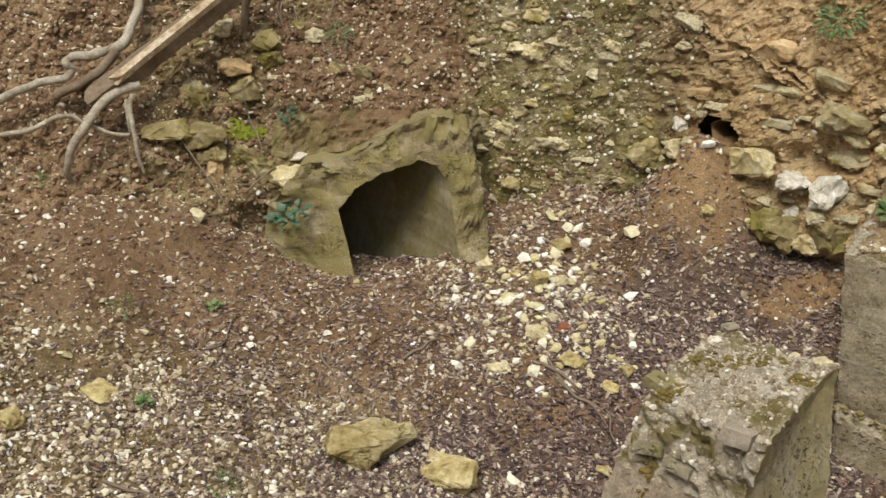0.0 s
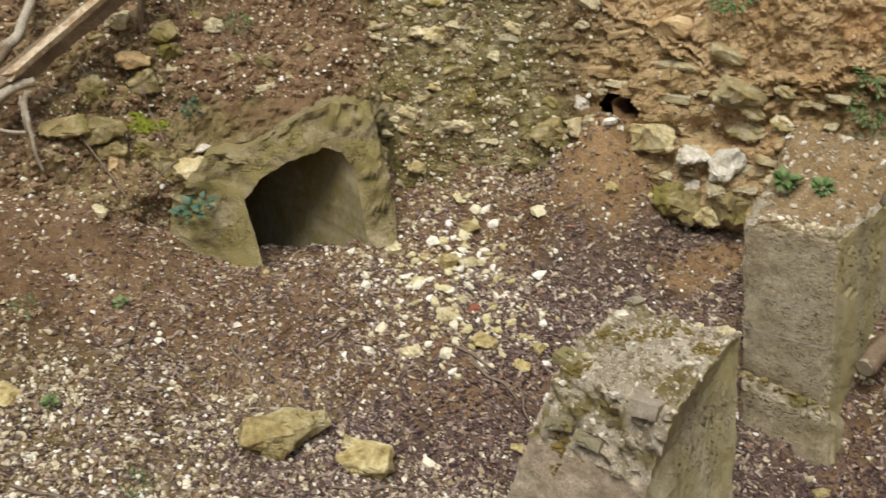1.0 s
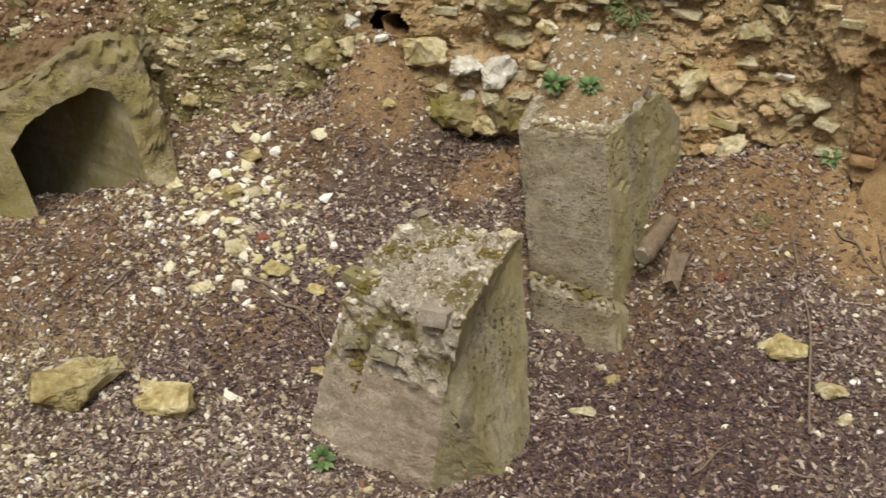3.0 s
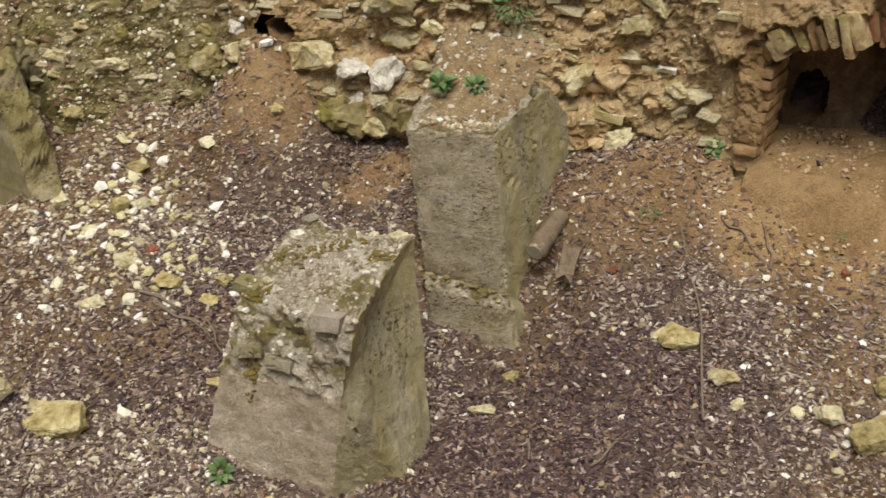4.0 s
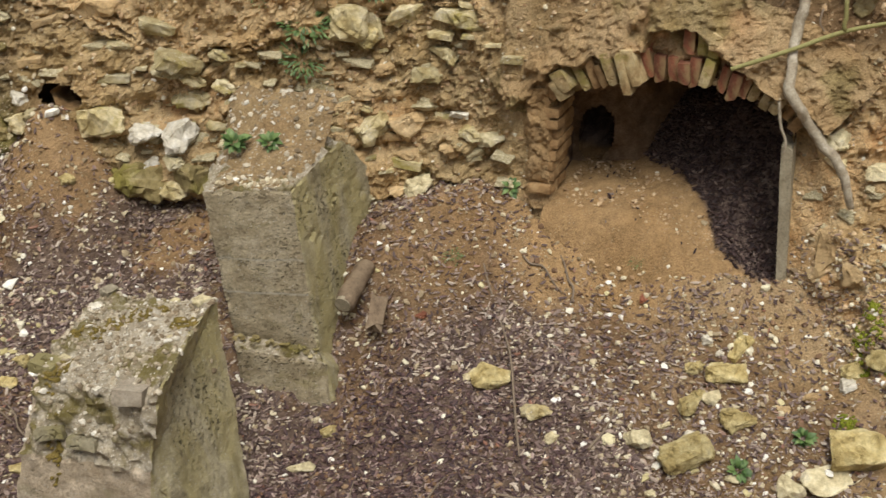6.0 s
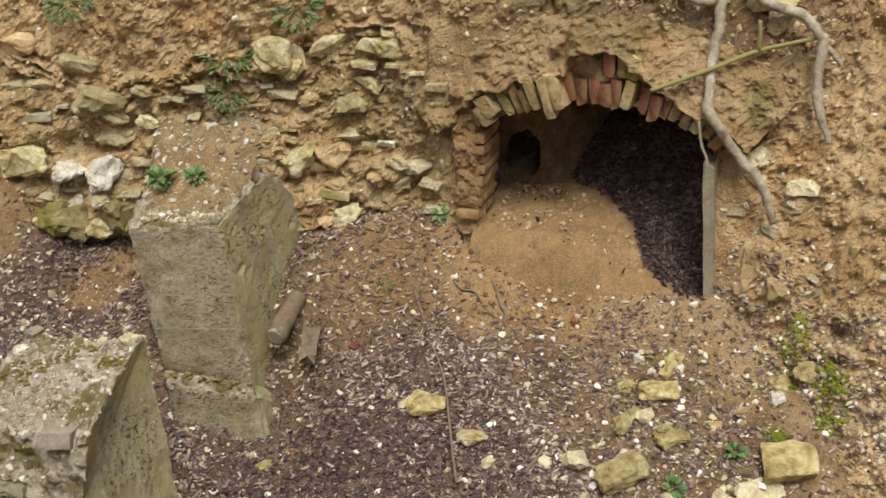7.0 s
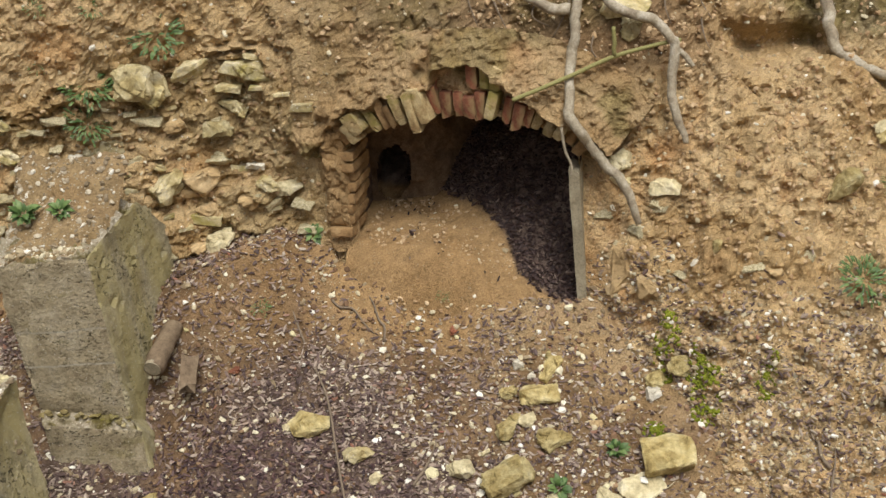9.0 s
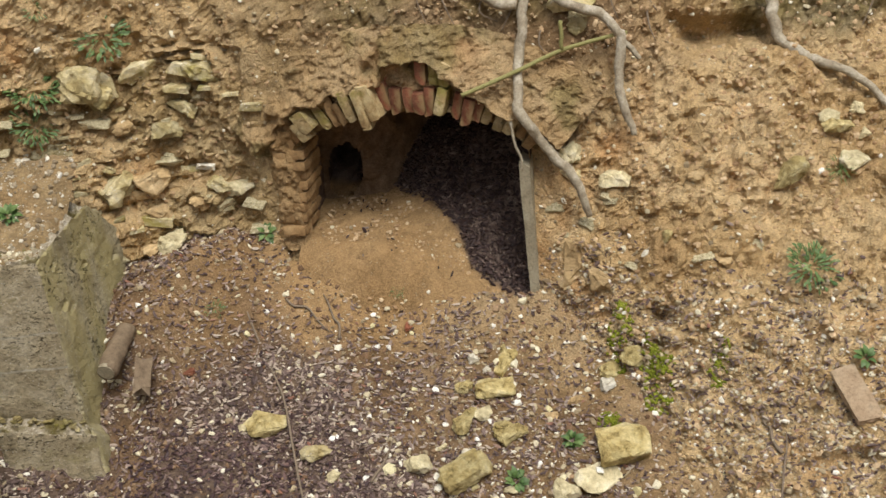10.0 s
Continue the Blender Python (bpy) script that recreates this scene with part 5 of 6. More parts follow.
# ---- roots, timber and sticks ----
def tube(name, pts, radii, mat, seed=0, sides=9, wobble=0.15, step=0.02, parent=None, label="", sway=0.35):
    """A tapering, knobbly stem through the given places."""
    P = np.array(pts, float)
    n = len(P)
    t = np.linspace(0, n - 1, max(8, int(np.linalg.norm(np.diff(P, axis=0), axis=1).sum() / step)))
    Q = np.zeros((len(t), 3))
    for j, tt in enumerate(t):
        i = min(int(tt), n - 2)
        f = tt - i
        p0, p1, p2, p3 = P[max(i - 1, 0)], P[i], P[i + 1], P[min(i + 2, n - 1)]
        Q[j] = 0.5 * ((2 * p1) + (p2 - p0) * f + (2 * p0 - 5 * p1 + 4 * p2 - p3) * f * f + (3 * p1 - p0 - 3 * p2 + p3) * f ** 3)
    rad = np.interp(t, np.arange(n), radii)
    Q += rad[:, None] * sway * np.stack([vnoise(np.stack([t, t * 0 + seed, t * 0 + k], -1), 2.2, 3) for k in range(3)], -1)
    d = np.gradient(Q, axis=0)
    d /= np.linalg.norm(d, axis=1, keepdims=True)
    up = np.cross(d, np.array((0.3, 0.9, 0.2)))
    up /= np.linalg.norm(up, axis=1, keepdims=True)
    sd = np.cross(d, up)
    a = np.linspace(0, 2 * np.pi, sides, endpoint=False)
    ring = Q[:, None] + rad[:, None, None] * (np.cos(a)[None, :, None] * up[:, None] + np.sin(a)[None, :, None] * sd[:, None])
    k = vnoise(ring * 1.0 + seed, 1.0 / max(radii) * 0.8, 5)
    ring = Q[:, None] + (ring - Q[:, None]) * (1 + wobble * k)[..., None]
    idx = np.arange(len(t) * sides).reshape(len(t), sides)
    f = np.stack([idx[:-1], np.roll(idx, -1, 1)[:-1], np.roll(idx, -1, 1)[1:], idx[1:]], -1).reshape(-1, 4).tolist()
    f += [idx[0][::-1].tolist(), idx[-1].tolist()]
    return mesh_object(name, ring.reshape(-1, 3), f, mat, parent, label)


def root(pts, radii, seed, label, mat=BARK):
    return tagged(tube("tree_root", pts, [0.8 * k for k in radii], mat, seed), label, "tree root", "roots hanging from the bank")


root([(-1.95, 5.3, 1.41), (-1.812, 5.356, 1.46), (-1.687, 5.474, 1.496), (-1.56, 5.53, 1.51), (-1.528, 5.545, 1.55), (-1.541, 5.556, 1.595), (-1.44, 5.65, 1.60), (-1.329, 5.741, 1.62), (-1.28, 5.85, 1.72), (-1.265, 5.95, 1.82), (-1.2, 6.2, 2.1)], [0.026, 0.026, 0.025, 0.025, 0.026, 0.026, 0.03, 0.034, 0.03, 0.028, 0.03], 1, "pale twisting tree root growing out of the bank")
root([(-1.535, 5.36, 1.05), (-1.532, 5.30, 1.133), (-1.50, 5.28, 1.24), (-1.43, 5.308, 1.337), (-1.344, 5.432, 1.437), (-1.212, 5.508, 1.485)], [0.018, 0.022, 0.026, 0.028, 0.028, 0.03], 2, "thick grey root curving down into red earth")
root([(-1.60, 5.52, 1.42), (-1.584, 5.506, 1.447), (-1.50, 5.54, 1.475), (-1.424, 5.586, 1.522), (-1.349, 5.702, 1.60)], [0.02, 0.03, 0.03, 0.028, 0.03], 3, "stubby brown root beside a fallen beam", TIMBER)
root([(-1.9, 5.15, 1.32), (-1.781, 5.199, 1.331), (-1.65, 5.25, 1.345), (-1.553, 5.307, 1.384), (-1.49, 5.33, 1.38), (-1.438, 5.351, 1.34), (-1.33, 5.36, 1.295), (-1.241, 5.362, 1.28)], [0.016, 0.016, 0.015, 0.015, 0.013, 0.012, 0.011, 0.012], 4, "thin pale root arching over red earth")
root([(-1.235, 5.46, 1.45), (-1.245, 5.42, 1.38), (-1.225, 5.38, 1.28), (-1.215, 5.36, 1.18), (-1.19, 5.36, 1.09)], [0.014, 0.016, 0.014, 0.012, 0.006], 5, "thin root hanging straight down the bank")
root([(-1.262, 5.45, 1.43), (-1.258, 5.42, 1.36), (-1.245, 5.40, 1.27)], [0.012, 0.011, 0.008], 6, "short root stub hanging from a beam")
root([(-0.76, 5.95, 1.60), (-0.75, 5.98, 1.75), (-0.70, 6.02, 1.88), (-0.66, 6.1, 2.0)], [0.024, 0.026, 0.026, 0.03], 7, "dark root standing up the bank", TIMBER)
root([(4.0, 3.2, 2.05), (3.945, 3.142, 1.80), (3.90, 3.12, 1.70), (3.875, 3.12, 1.602), (3.80, 3.07, 1.49), (3.755, 3.03, 1.41), (3.765, 2.99, 1.34), (3.81, 2.98, 1.27), (3.85, 2.93, 1.19), (3.88, 2.868, 1.11), (3.90, 2.83, 1.02), (3.915, 2.82, 0.93)], [0.028, 0.026, 0.026, 0.027, 0.024, 0.028, 0.028, 0.026, 0.027, 0.026, 0.022, 0.016], 8, "long grey root hanging past the brick arch")
root([(3.78, 3.30, 1.86), (3.85, 3.20, 1.80), (3.91, 3.15, 1.78)], [0.02, 0.03, 0.03], 9, "stout grey root crossing above the arch")
root([(4.02, 3.1, 1.90), (4.02, 3.027, 1.80), (4.07, 2.95, 1.755), (4.121, 2.881, 1.725), (4.155, 2.835, 1.66), (4.155, 2.822, 1.596), (4.135, 2.815, 1.50), (4.12, 2.80, 1.417), (4.115, 2.76, 1.33), (4.105, 2.72, 1.245)], [0.024, 0.026, 0.025, 0.025, 0.025, 0.026, 0.025, 0.025, 0.022, 0.014], 10, "grey root hanging down the clay face")
root([(4.16, 2.83, 1.62), (4.20, 2.79, 1.57), (4.215, 2.77, 1.53)], [0.014, 0.016, 0.012], 11, "short broken root stub")
root([(4.84, 2.6, 1.85), (4.79, 2.53, 1.69), (4.75, 2.49, 1.60), (4.745, 2.44, 1.52), (4.77, 2.36, 1.465), (4.80, 2.28, 1.435), (4.83, 2.18, 1.40), (4.84, 2.08, 1.345), (4.85, 2.02, 1.28)], [0.032, 0.032, 0.03, 0.03, 0.028, 0.026, 0.022, 0.02, 0.016], 12, "pale root bending across the clay slope")
root([(3.735, 3.06, 1.36), (3.74, 3.05, 1.26), (3.755, 3.03, 1.19), (3.75, 3.03, 1.14)], [0.008, 0.008, 0.007, 0.003], 13, "thin rootlet dangling in front of the arch")
rr = random.Random(21)
for i in range(30):
    x = rr.choice((rr.uniform(3.4, 4.1), rr.uniform(3.4, 4.1), rr.uniform(4.3, 4.75), rr.uniform(-0.6, -0.2)))
    s = run_at(x)
    z0 = rr.uniform(1.62, 2.0)
    p, o = bank_point(np.array([s, s + rr.uniform(-0.05, 0.05), s + rr.uniform(-0.08, 0.08)]), np.array([z0, z0 - 0.07, z0 - rr.uniform(0.12, 0.22)]))
    q = p + o * np.array([[0.0], [0.03], [0.015]])
    root(q.tolist(), [0.006, 0.004, 0.002], 30 + i, "hair-thin rootlet hanging from the bank", TWIG)

beam = empty("timber_beam")
tagged(beam, "rotting squared timber beam with orange lichen, slid down the bank", "timber beam")


def plank(name, a, b, wide, thick, mat, parent, seed, up=(0, -0.4, 1)):
    a, b = Vector(a), Vector(b)
    x = (b - a).normalized()
    y = Vector(up).cross(x).normalized()
    z = x.cross(y)
    bm = bmesh.new()
    n = 26
    ringv = []
    rr = random.Random(seed)
    for i in range(n + 1):
        c = a.lerp(b, i / n)
        ring = []
        for sy, sz in ((-1, -1), (0, -1.05), (1, -1), (1, 0), (1, 1), (0, 1.05), (-1, 1), (-1, 0)):
            w = 1 + (0.24 if name == "body" else 0.10) * noise.noise(c * 7 + Vector((sy * 3, sz * 5, seed))) + 0.05 * noise.noise(c * 25 + Vector((sy * 3, sz * 5, seed)))
            ring.append(bm.verts.new(c + y * sy * wide / 2 * w + z * sz * thick / 2 * w + x * (rr.uniform(-0.03, 0.03) if i in (0, n) else 0)))
        ringv.append(ring)
    for i in range(n):
        for k in range(8):
            bm.faces.new((ringv[i][k], ringv[i][(k + 1) % 8], ringv[i + 1][(k + 1) % 8], ringv[i + 1][k]))
    bm.faces.new(ringv[0]), bm.faces.new(ringv[-1][::-1])
    bmesh.ops.recalc_face_normals(bm, faces=bm.faces)
    return part(name, bm, mat, parent)


ORANGE_WOOD = mottled("lichen_orange_wood", [(0.25, 0.15, 0.08), (0.44, 0.34, 0.21), (0.66, 0.60, 0.47)], 22, 70, 0.9, 0.006)
plank("body", (-1.42, 5.45, 1.415), (-0.66, 5.92, 1.95), 0.085, 0.085, TIMBER, beam, 3)
plank("lichen_face", (-1.30, 5.455, 1.525), (-0.68, 5.87, 1.975), 0.045, 0.03, ORANGE_WOOD, beam, 4)

post = empty("jamb_board")
tagged(post, "grey weathered board standing upright at the arch's side", "wooden board")
plank("board", tuple(arch_place(1.022, 0.02, 0.22)), tuple(arch_place(1.0, 0.03, 1.16)), 0.14, 0.045, GREY_WOOD, post, 8, up=tuple(ARCH_U))

logp = empty("log", (2.35, 4.13, 0.5))
tagged(logp, "short sawn log poking out of the earth beside concrete", "log")
LOG_A, LOG_B = Vector((2.245, 4.05, 0.515)), Vector((2.44, 4.20, 0.585))
tube("bark", [tuple(LOG_A.lerp(LOG_B, k) - logp.location) for k in (0, 0.33, 0.66, 1)], [0.040, 0.045, 0.043, 0.040], TIMBER, 31, 14, 0.22, 0.012, logp, sway=0.06)
bm = bmesh.new()
bmesh.ops.create_circle(bm, cap_ends=True, radius=0.037, segments=16, matrix=Matrix.Translation(LOG_A - logp.location - (LOG_B - LOG_A).normalized() * 0.004) @ (LOG_A - LOG_B).to_track_quat("Z", "Y").to_matrix().to_4x4())
end = bmesh.ops.extrude_face_region(bm, geom=bm.faces[:])
for v in end["geom"]:
    if isinstance(v, bmesh.types.BMVert):
        v.co += (LOG_B - LOG_A).normalized() * 0.02
part("sawn_end", bm, GREY_WOOD, logp, "pale grey sawn end of the log")
plank("wood_chunk", (2.335, 3.95, 0.42), (2.41, 4.03, 0.495), 0.07, 0.05, TIMBER, None, 9)
tagged(bpy.data.objects["wood_chunk"], "splintered chunk of pale wood on earth", "wood")

tagged(tube("stick", [(3.60, 3.19, 1.475), (3.80, 3.07, 1.54), (3.999, 2.978, 1.60), (4.184, 2.805, 1.645)], [0.009, 0.009, 0.009, 0.008], GREEN_STEM, 50, 7, 0.06), "straight greenish stick lodged across the roots", "stick")
tagged(tube("stick", [(3.985, 2.985, 1.60), (3.98, 2.98, 1.66), (3.985, 2.98, 1.72)], [0.009, 0.009, 0.008], GREEN_STEM, 51, 7, 0.06), "short greenish side shoot standing upright", "stick")
tagged(tube("stem", [(2.858, 3.885, 0.60), (2.82, 3.73, 0.44), (2.775, 3.57, 0.32), (2.69, 3.42, 0.22), (2.60, 3.27, 0.14), (2.55, 3.18, 0.10)], [0.004, 0.005, 0.005, 0.005, 0.005, 0.004], TWIG, 52, 7, 0.06), "long thin bramble stem lying over leaf mould", "stem")


def twig(x, y, a, length, thick, seed, label="dry twig lying on leaf mould"):
    pts = []
    rr = random.Random(seed)
    for i in range(5):
        k = i / 4 - 0.5
        px, py = x + math.cos(a) * k * length + rr.uniform(-0.012, 0.012), y + math.sin(a) * k * length + rr.uniform(-0.012, 0.012)
        pts.append((px, py, drop(px, py)[0] + thick * 1.2 + 0.006))
    return tagged(tube("twig", pts, [thick, thick, thick * 0.9, thick * 0.7, thick * 0.4], TWIG, seed, 6, 0.1), label, "twig", "fallen twigs")


for i, (x, y, a, l) in enumerate(((0.76, 4.50, -0.95, 0.36), (0.80, 4.47, -0.75, 0.3), (0.72, 4.58, -0.5, 0.22), (0.90, 4.33, -1.3, 0.22), (0.62, 4.62, 0.3, 0.2), (0.75, 5.22, -0.7, 0.18), (-0.9, 3.72, -0.1, 0.35), (-0.75, 4.55, 1.2, 0.25), (-0.2, 4.35, -0.9, 0.22), (-0.3, 4.55, -1.1, 0.2), (0.2, 4.02, 0.05, 0.3), (3.05, 3.70, -1.2, 0.2), (3.12, 3.62, 1.3, 0.14), (3.75, 1.78, 0.5, 0.3), (3.6, 2.0, -0.5, 0.25), (3.85, 1.9, 1.0, 0.2), (2.2, 3.3, 0.4, 0.2), (2.5, 3.1, -0.6, 0.22), (1.95, 3.5, 0.9, 0.15), (2.9, 3.1, 0.2, 0.15), (0.1, 4.7, 0.6, 0.18), (0.98, 4.6, 1.0, 0.16))):
    twig(x, y, a, l, random.Random(i).uniform(0.004, 0.008), 60 + i)
# fine bramble canes on the bank left of the hood
for i, (x0, z0, x1, z1) in enumerate(((-1.05, 1.30, -0.75, 0.85), (-0.95, 1.5, -0.85, 1.28), (-0.72, 1.0, -0.55, 1.1), (-0.70, 1.45, -0.62, 1.15))):
    s = np.linspace(run_at(x0), run_at(x1), 5)
    p, o = bank_point(s, np.linspace(z0, z1, 5))
    q = p + o * np.array([0.02, 0.05, 0.06, 0.05, 0.02])[:, None]
    tagged(tube("twig", q.tolist(), [0.005, 0.005, 0.004, 0.004, 0.003], TWIG, 90 + i, 6), "thin dry cane trailing down the bank", "twig", "fallen twigs")


# ---- weeds and moss ----
def leaf_mesh(name, outline, mat, curl, fold=0.25):
    """One leaf: a folded, curling blade with the given half-widths along it."""
    v, f = [], []
    n = len(outline)
    for i, w in enumerate(outline):
        t = i / (n - 1)
        z = curl * (t - t * t * 1.6)
        v += [(-w, t, z + fold * w), (0, t, z), (w, t, z + fold * w)]
    for i in range(n - 1):
        a = 3 * i
        f += [(a, a + 1, a + 4, a + 3), (a + 1, a + 2, a + 5, a + 4)]
    me = bpy.data.meshes.new(name)
    me.from_pydata(v, [], f)
    me.materials.append(mat)
    me.polygons.foreach_set("use_smooth", np.ones(len(f), bool))
    return me


OBJ_LEAF = tinted("weed_leaf", [(0.0, (0.045, 0.092, 0.024)), (0.5, (0.085, 0.15, 0.042)), (1.0, (0.16, 0.235, 0.075))], 0.5, "object", 0.35)
OBJ_DARK = tinted("bramble_leaf", [(0.0, (0.025, 0.065, 0.035)), (0.5, (0.045, 0.11, 0.06)), (1.0, (0.10, 0.16, 0.10))], 0.5, "object", 0.4)
OBJ_GRASS = tinted("grass_blade", [(0.0, (0.05, 0.11, 0.02)), (0.5, (0.085, 0.16, 0.035)), (1.0, (0.16, 0.20, 0.07))], 0.6, "object", 0.3)
LEAVES = {"weed": [leaf_mesh("leaf", o, OBJ_LEAF, c) for o, c in (((0.03, 0.10, 0.05, 0.15, 0.08, 0.17, 0.1, 0.0), 0.5), ((0.03, 0.08, 0.05, 0.12, 0.06, 0.14, 0.12, 0.0), 0.7))],
          "broad": [leaf_mesh("leaf", o, OBJ_LEAF, c) for o, c in (((0.03, 0.06, 0.16, 0.24, 0.27, 0.22, 0.12, 0.0), 0.5), ((0.03, 0.05, 0.14, 0.22, 0.24, 0.18, 0.08, 0.0), 0.3))],
          "bramble": [leaf_mesh("leaf", o, OBJ_DARK, c) for o, c in (((0.02, 0.2, 0.32, 0.36, 0.32, 0.24, 0.12, 0.0), 0.3), ((0.02, 0.16, 0.28, 0.33, 0.30, 0.2, 0.1, 0.0), 0.5))],
          "grass": [leaf_mesh("leaf", o, OBJ_GRASS, c, 0.5) for o, c in (((0.02, 0.045, 0.03, 0.05, 0.02, 0.0), 1.0), ((0.02, 0.03, 0.045, 0.03, 0.03, 0.0), 0.6))]}
PLANT_WORDS = {"weed": ("weed", "green toothed-leaf weed rooted in bare earth", "weed"), "broad": ("weed", "bright green broad-leaved seedling rosette in earth", "weed"),
               "bramble": ("bramble", "dark bluish-green bramble sprig on the bank", "bramble"), "grass": ("grass_tuft", "drooping tuft of green grass on the bank face", "grass")}


def plant(x, y, z, size, n, kind, on_cap=False):
    if not on_cap:
        x, y, z = settle(x, y, z)
    name, label, cat = PLANT_WORDS[kind]
    count[0] += 1
    rr = random.Random(count[0] * 13)
    hit = LAND.find_nearest(Vector((x, y, z)))
    o = hit[1] if (hit[0] - Vector((x, y, z))).length < 0.08 else Vector((0, -0.3, 1))
    view = Vector((-0.35, -0.7, 0.6))
    o = (o * 0.4 + view * 0.6 + Vector((0, 0, 0.4))).normalized()
    base = empty(name, (x, y, z))
    tagged(base, label, cat, "weeds on the bank")
    turn = Vector((0, 0, 1)).rotation_difference(o).to_matrix().to_4x4()
    size *= 0.72
    for i in range(int(n * {"grass": 3.0, "weed": 6.0}.get(kind, 2.2))):
        a = i * 2.4 + rr.uniform(-0.4, 0.4)
        lift = rr.uniform(0.15, 1.1) if kind != "grass" else rr.uniform(0.3, 1.3)
        s = size * rr.uniform(0.38, 0.72) * {"grass": 0.62, "weed": 0.36}.get(kind, 0.75)
        ob = new("leaf", rr.choice(LEAVES[kind]))
        start = Vector((math.cos(a), math.sin(a), 0)) * size * (0.55 * rr.random() if kind in ("bramble", "grass") else 0.62 * math.sqrt(rr.random()) if kind == "weed" else 0.12) + Vector((0, 0, size * 0.2 * rr.random() + 0.004))
        sc = s * (0.7 if kind == "bramble" else 1)
        ob.matrix_basis = turn @ Matrix.Translation(start) @ Matrix.Rotation(a - math.pi / 2, 4, "Z") @ Matrix.Rotation(lift, 4, "X") @ Matrix.Diagonal((sc, sc, sc, 1))
        ob.parent = base


def moss(x, y, z, w):
    """A cushion of moss: a low mound of many small tufts."""
    count[0] += 1
    rr = random.Random(count[0])
    bm = bmesh.new()
    w *= 1.2
    for i in range(190):
        a, d = rr.uniform(0, 6.3), w * 0.55 * rr.random() ** 0.7
        c = Vector((x + math.cos(a) * d, y + math.sin(a) * d * 0.9, 0))
        c.z = drop(c.x, c.y)[0] + w * 0.03
        q = w * rr.uniform(0.035, 0.085)
        m = Matrix.Translation(c) @ Matrix.Rotation(rr.uniform(0, 3), 4, "Z") @ Matrix.Diagonal((q, q, q * rr.uniform(0.6, 1.3), 1))
        bmesh.ops.create_icosphere(bm, subdivisions=1, radius=1.0, matrix=m)
    for v in bm.verts:
        v.co += Vector([rr.uniform(-0.003, 0.003) for _ in range(3)])
    ob = part("moss_cushion", bm, MOSS, None, smooth=True)
    tagged(ob, "bright yellow-green moss cushion on damp earth", "moss", "moss cushions", kind="stuff")

# weeds
plant(-0.29, 6.00, 1.61, 0.15, 12, "weed")
plant(-0.53, 5.75, 1.24, 0.13, 10, "bramble")
plant(-0.22, 5.76, 1.31, 0.13, 9, "weed")
plant(-0.51, 5.33, 0.86, 0.22, 14, "bramble", True)
plant(-1.66, 5.27, 1.09, 0.12, 8, "weed")
plant(-1.14, 4.51, 0.78, 0.12, 8, "weed")
plant(-0.79, 4.70, 0.69, 0.11, 6, "broad")
plant(-0.99, 4.11, 0.56, 0.10, 6, "broad")
plant(-0.62, 5.66, 1.16, 0.09, 6, "weed")
plant(1.97, 5.15, 1.84, 0.22, 26, "weed")
plant(2.41, 4.52, 1.60, 0.22, 28, "weed")
plant(2.36, 4.50, 1.47, 0.20, 24, "weed")
plant(0.76, 3.79, -0.00, 0.15, 12, "broad")
plant(2.71, 4.42, 1.78, 0.23, 24, "weed")
plant(2.77, 3.99, 0.61, 0.09, 8, "weed")
plant(3.36, 3.45, 0.61, 0.07, 6, "weed")
plant(3.10, 4.00, 0.85, 0.13, 8, "broad")
plant(3.43, 2.54, 0.18, 0.12, 12, "broad")
plant(3.19, 2.63, 0.08, 0.13, 10, "broad")
plant(4.27, 2.00, 0.77, 0.21, 26, "weed")
plant(4.60, 2.07, 1.06, 0.12, 20, "grass")
plant(4.12, 1.68, 0.54, 0.12, 8, "broad")
plant(2.33, 4.71, 1.94, 0.09, 8, "weed")
plant(2.29, 4.69, 1.71, 0.09, 7, "weed")
plant(2.51, 4.55, 1.93, 0.11, 9, "weed")
plant(-0.67, 3.87, 0.32, 0.13, 10, "weed")
plant(3.99, 3.09, 1.43, 0.07, 5, "weed")
plant(2.03, 4.52, 1.155, 0.17, 18, "broad", True)
plant(2.15, 4.43, 1.155, 0.14, 14, "broad", True)

# cushions of moss
moss(3.80, 2.58, 0.49, 0.094)
moss(3.78, 2.37, 0.32, 0.105)
moss(3.83, 2.45, 0.45, 0.070)
moss(3.90, 2.17, 0.41, 0.069)
moss(3.57, 2.45, 0.24, 0.081)
moss(-0.74, 5.67, 1.22, 0.142)


# a flat tile lying on the clay slope
tile = new("tile", brick_mesh("tile", (0.10, 0.24, 0.03), 5, mottled("brown_tile", [(0.24, 0.165, 0.10), (0.34, 0.25, 0.16), (0.43, 0.345, 0.235)], 10, 70, 0.9, 0.004)))
tz0, tn0 = drop(4.0, 1.62)
tile.matrix_basis = Matrix.Translation((4.0, 1.64, tz0 + 0.045)) @ Vector((0, 0, 1)).rotation_difference(Vector((-0.42, -0.22, 0.87)).normalized()).to_matrix().to_4x4() @ Matrix.Rotation(-0.62, 4, "Z")
tagged(tile, "long brown clay tile lying on the clay slope", "tile")


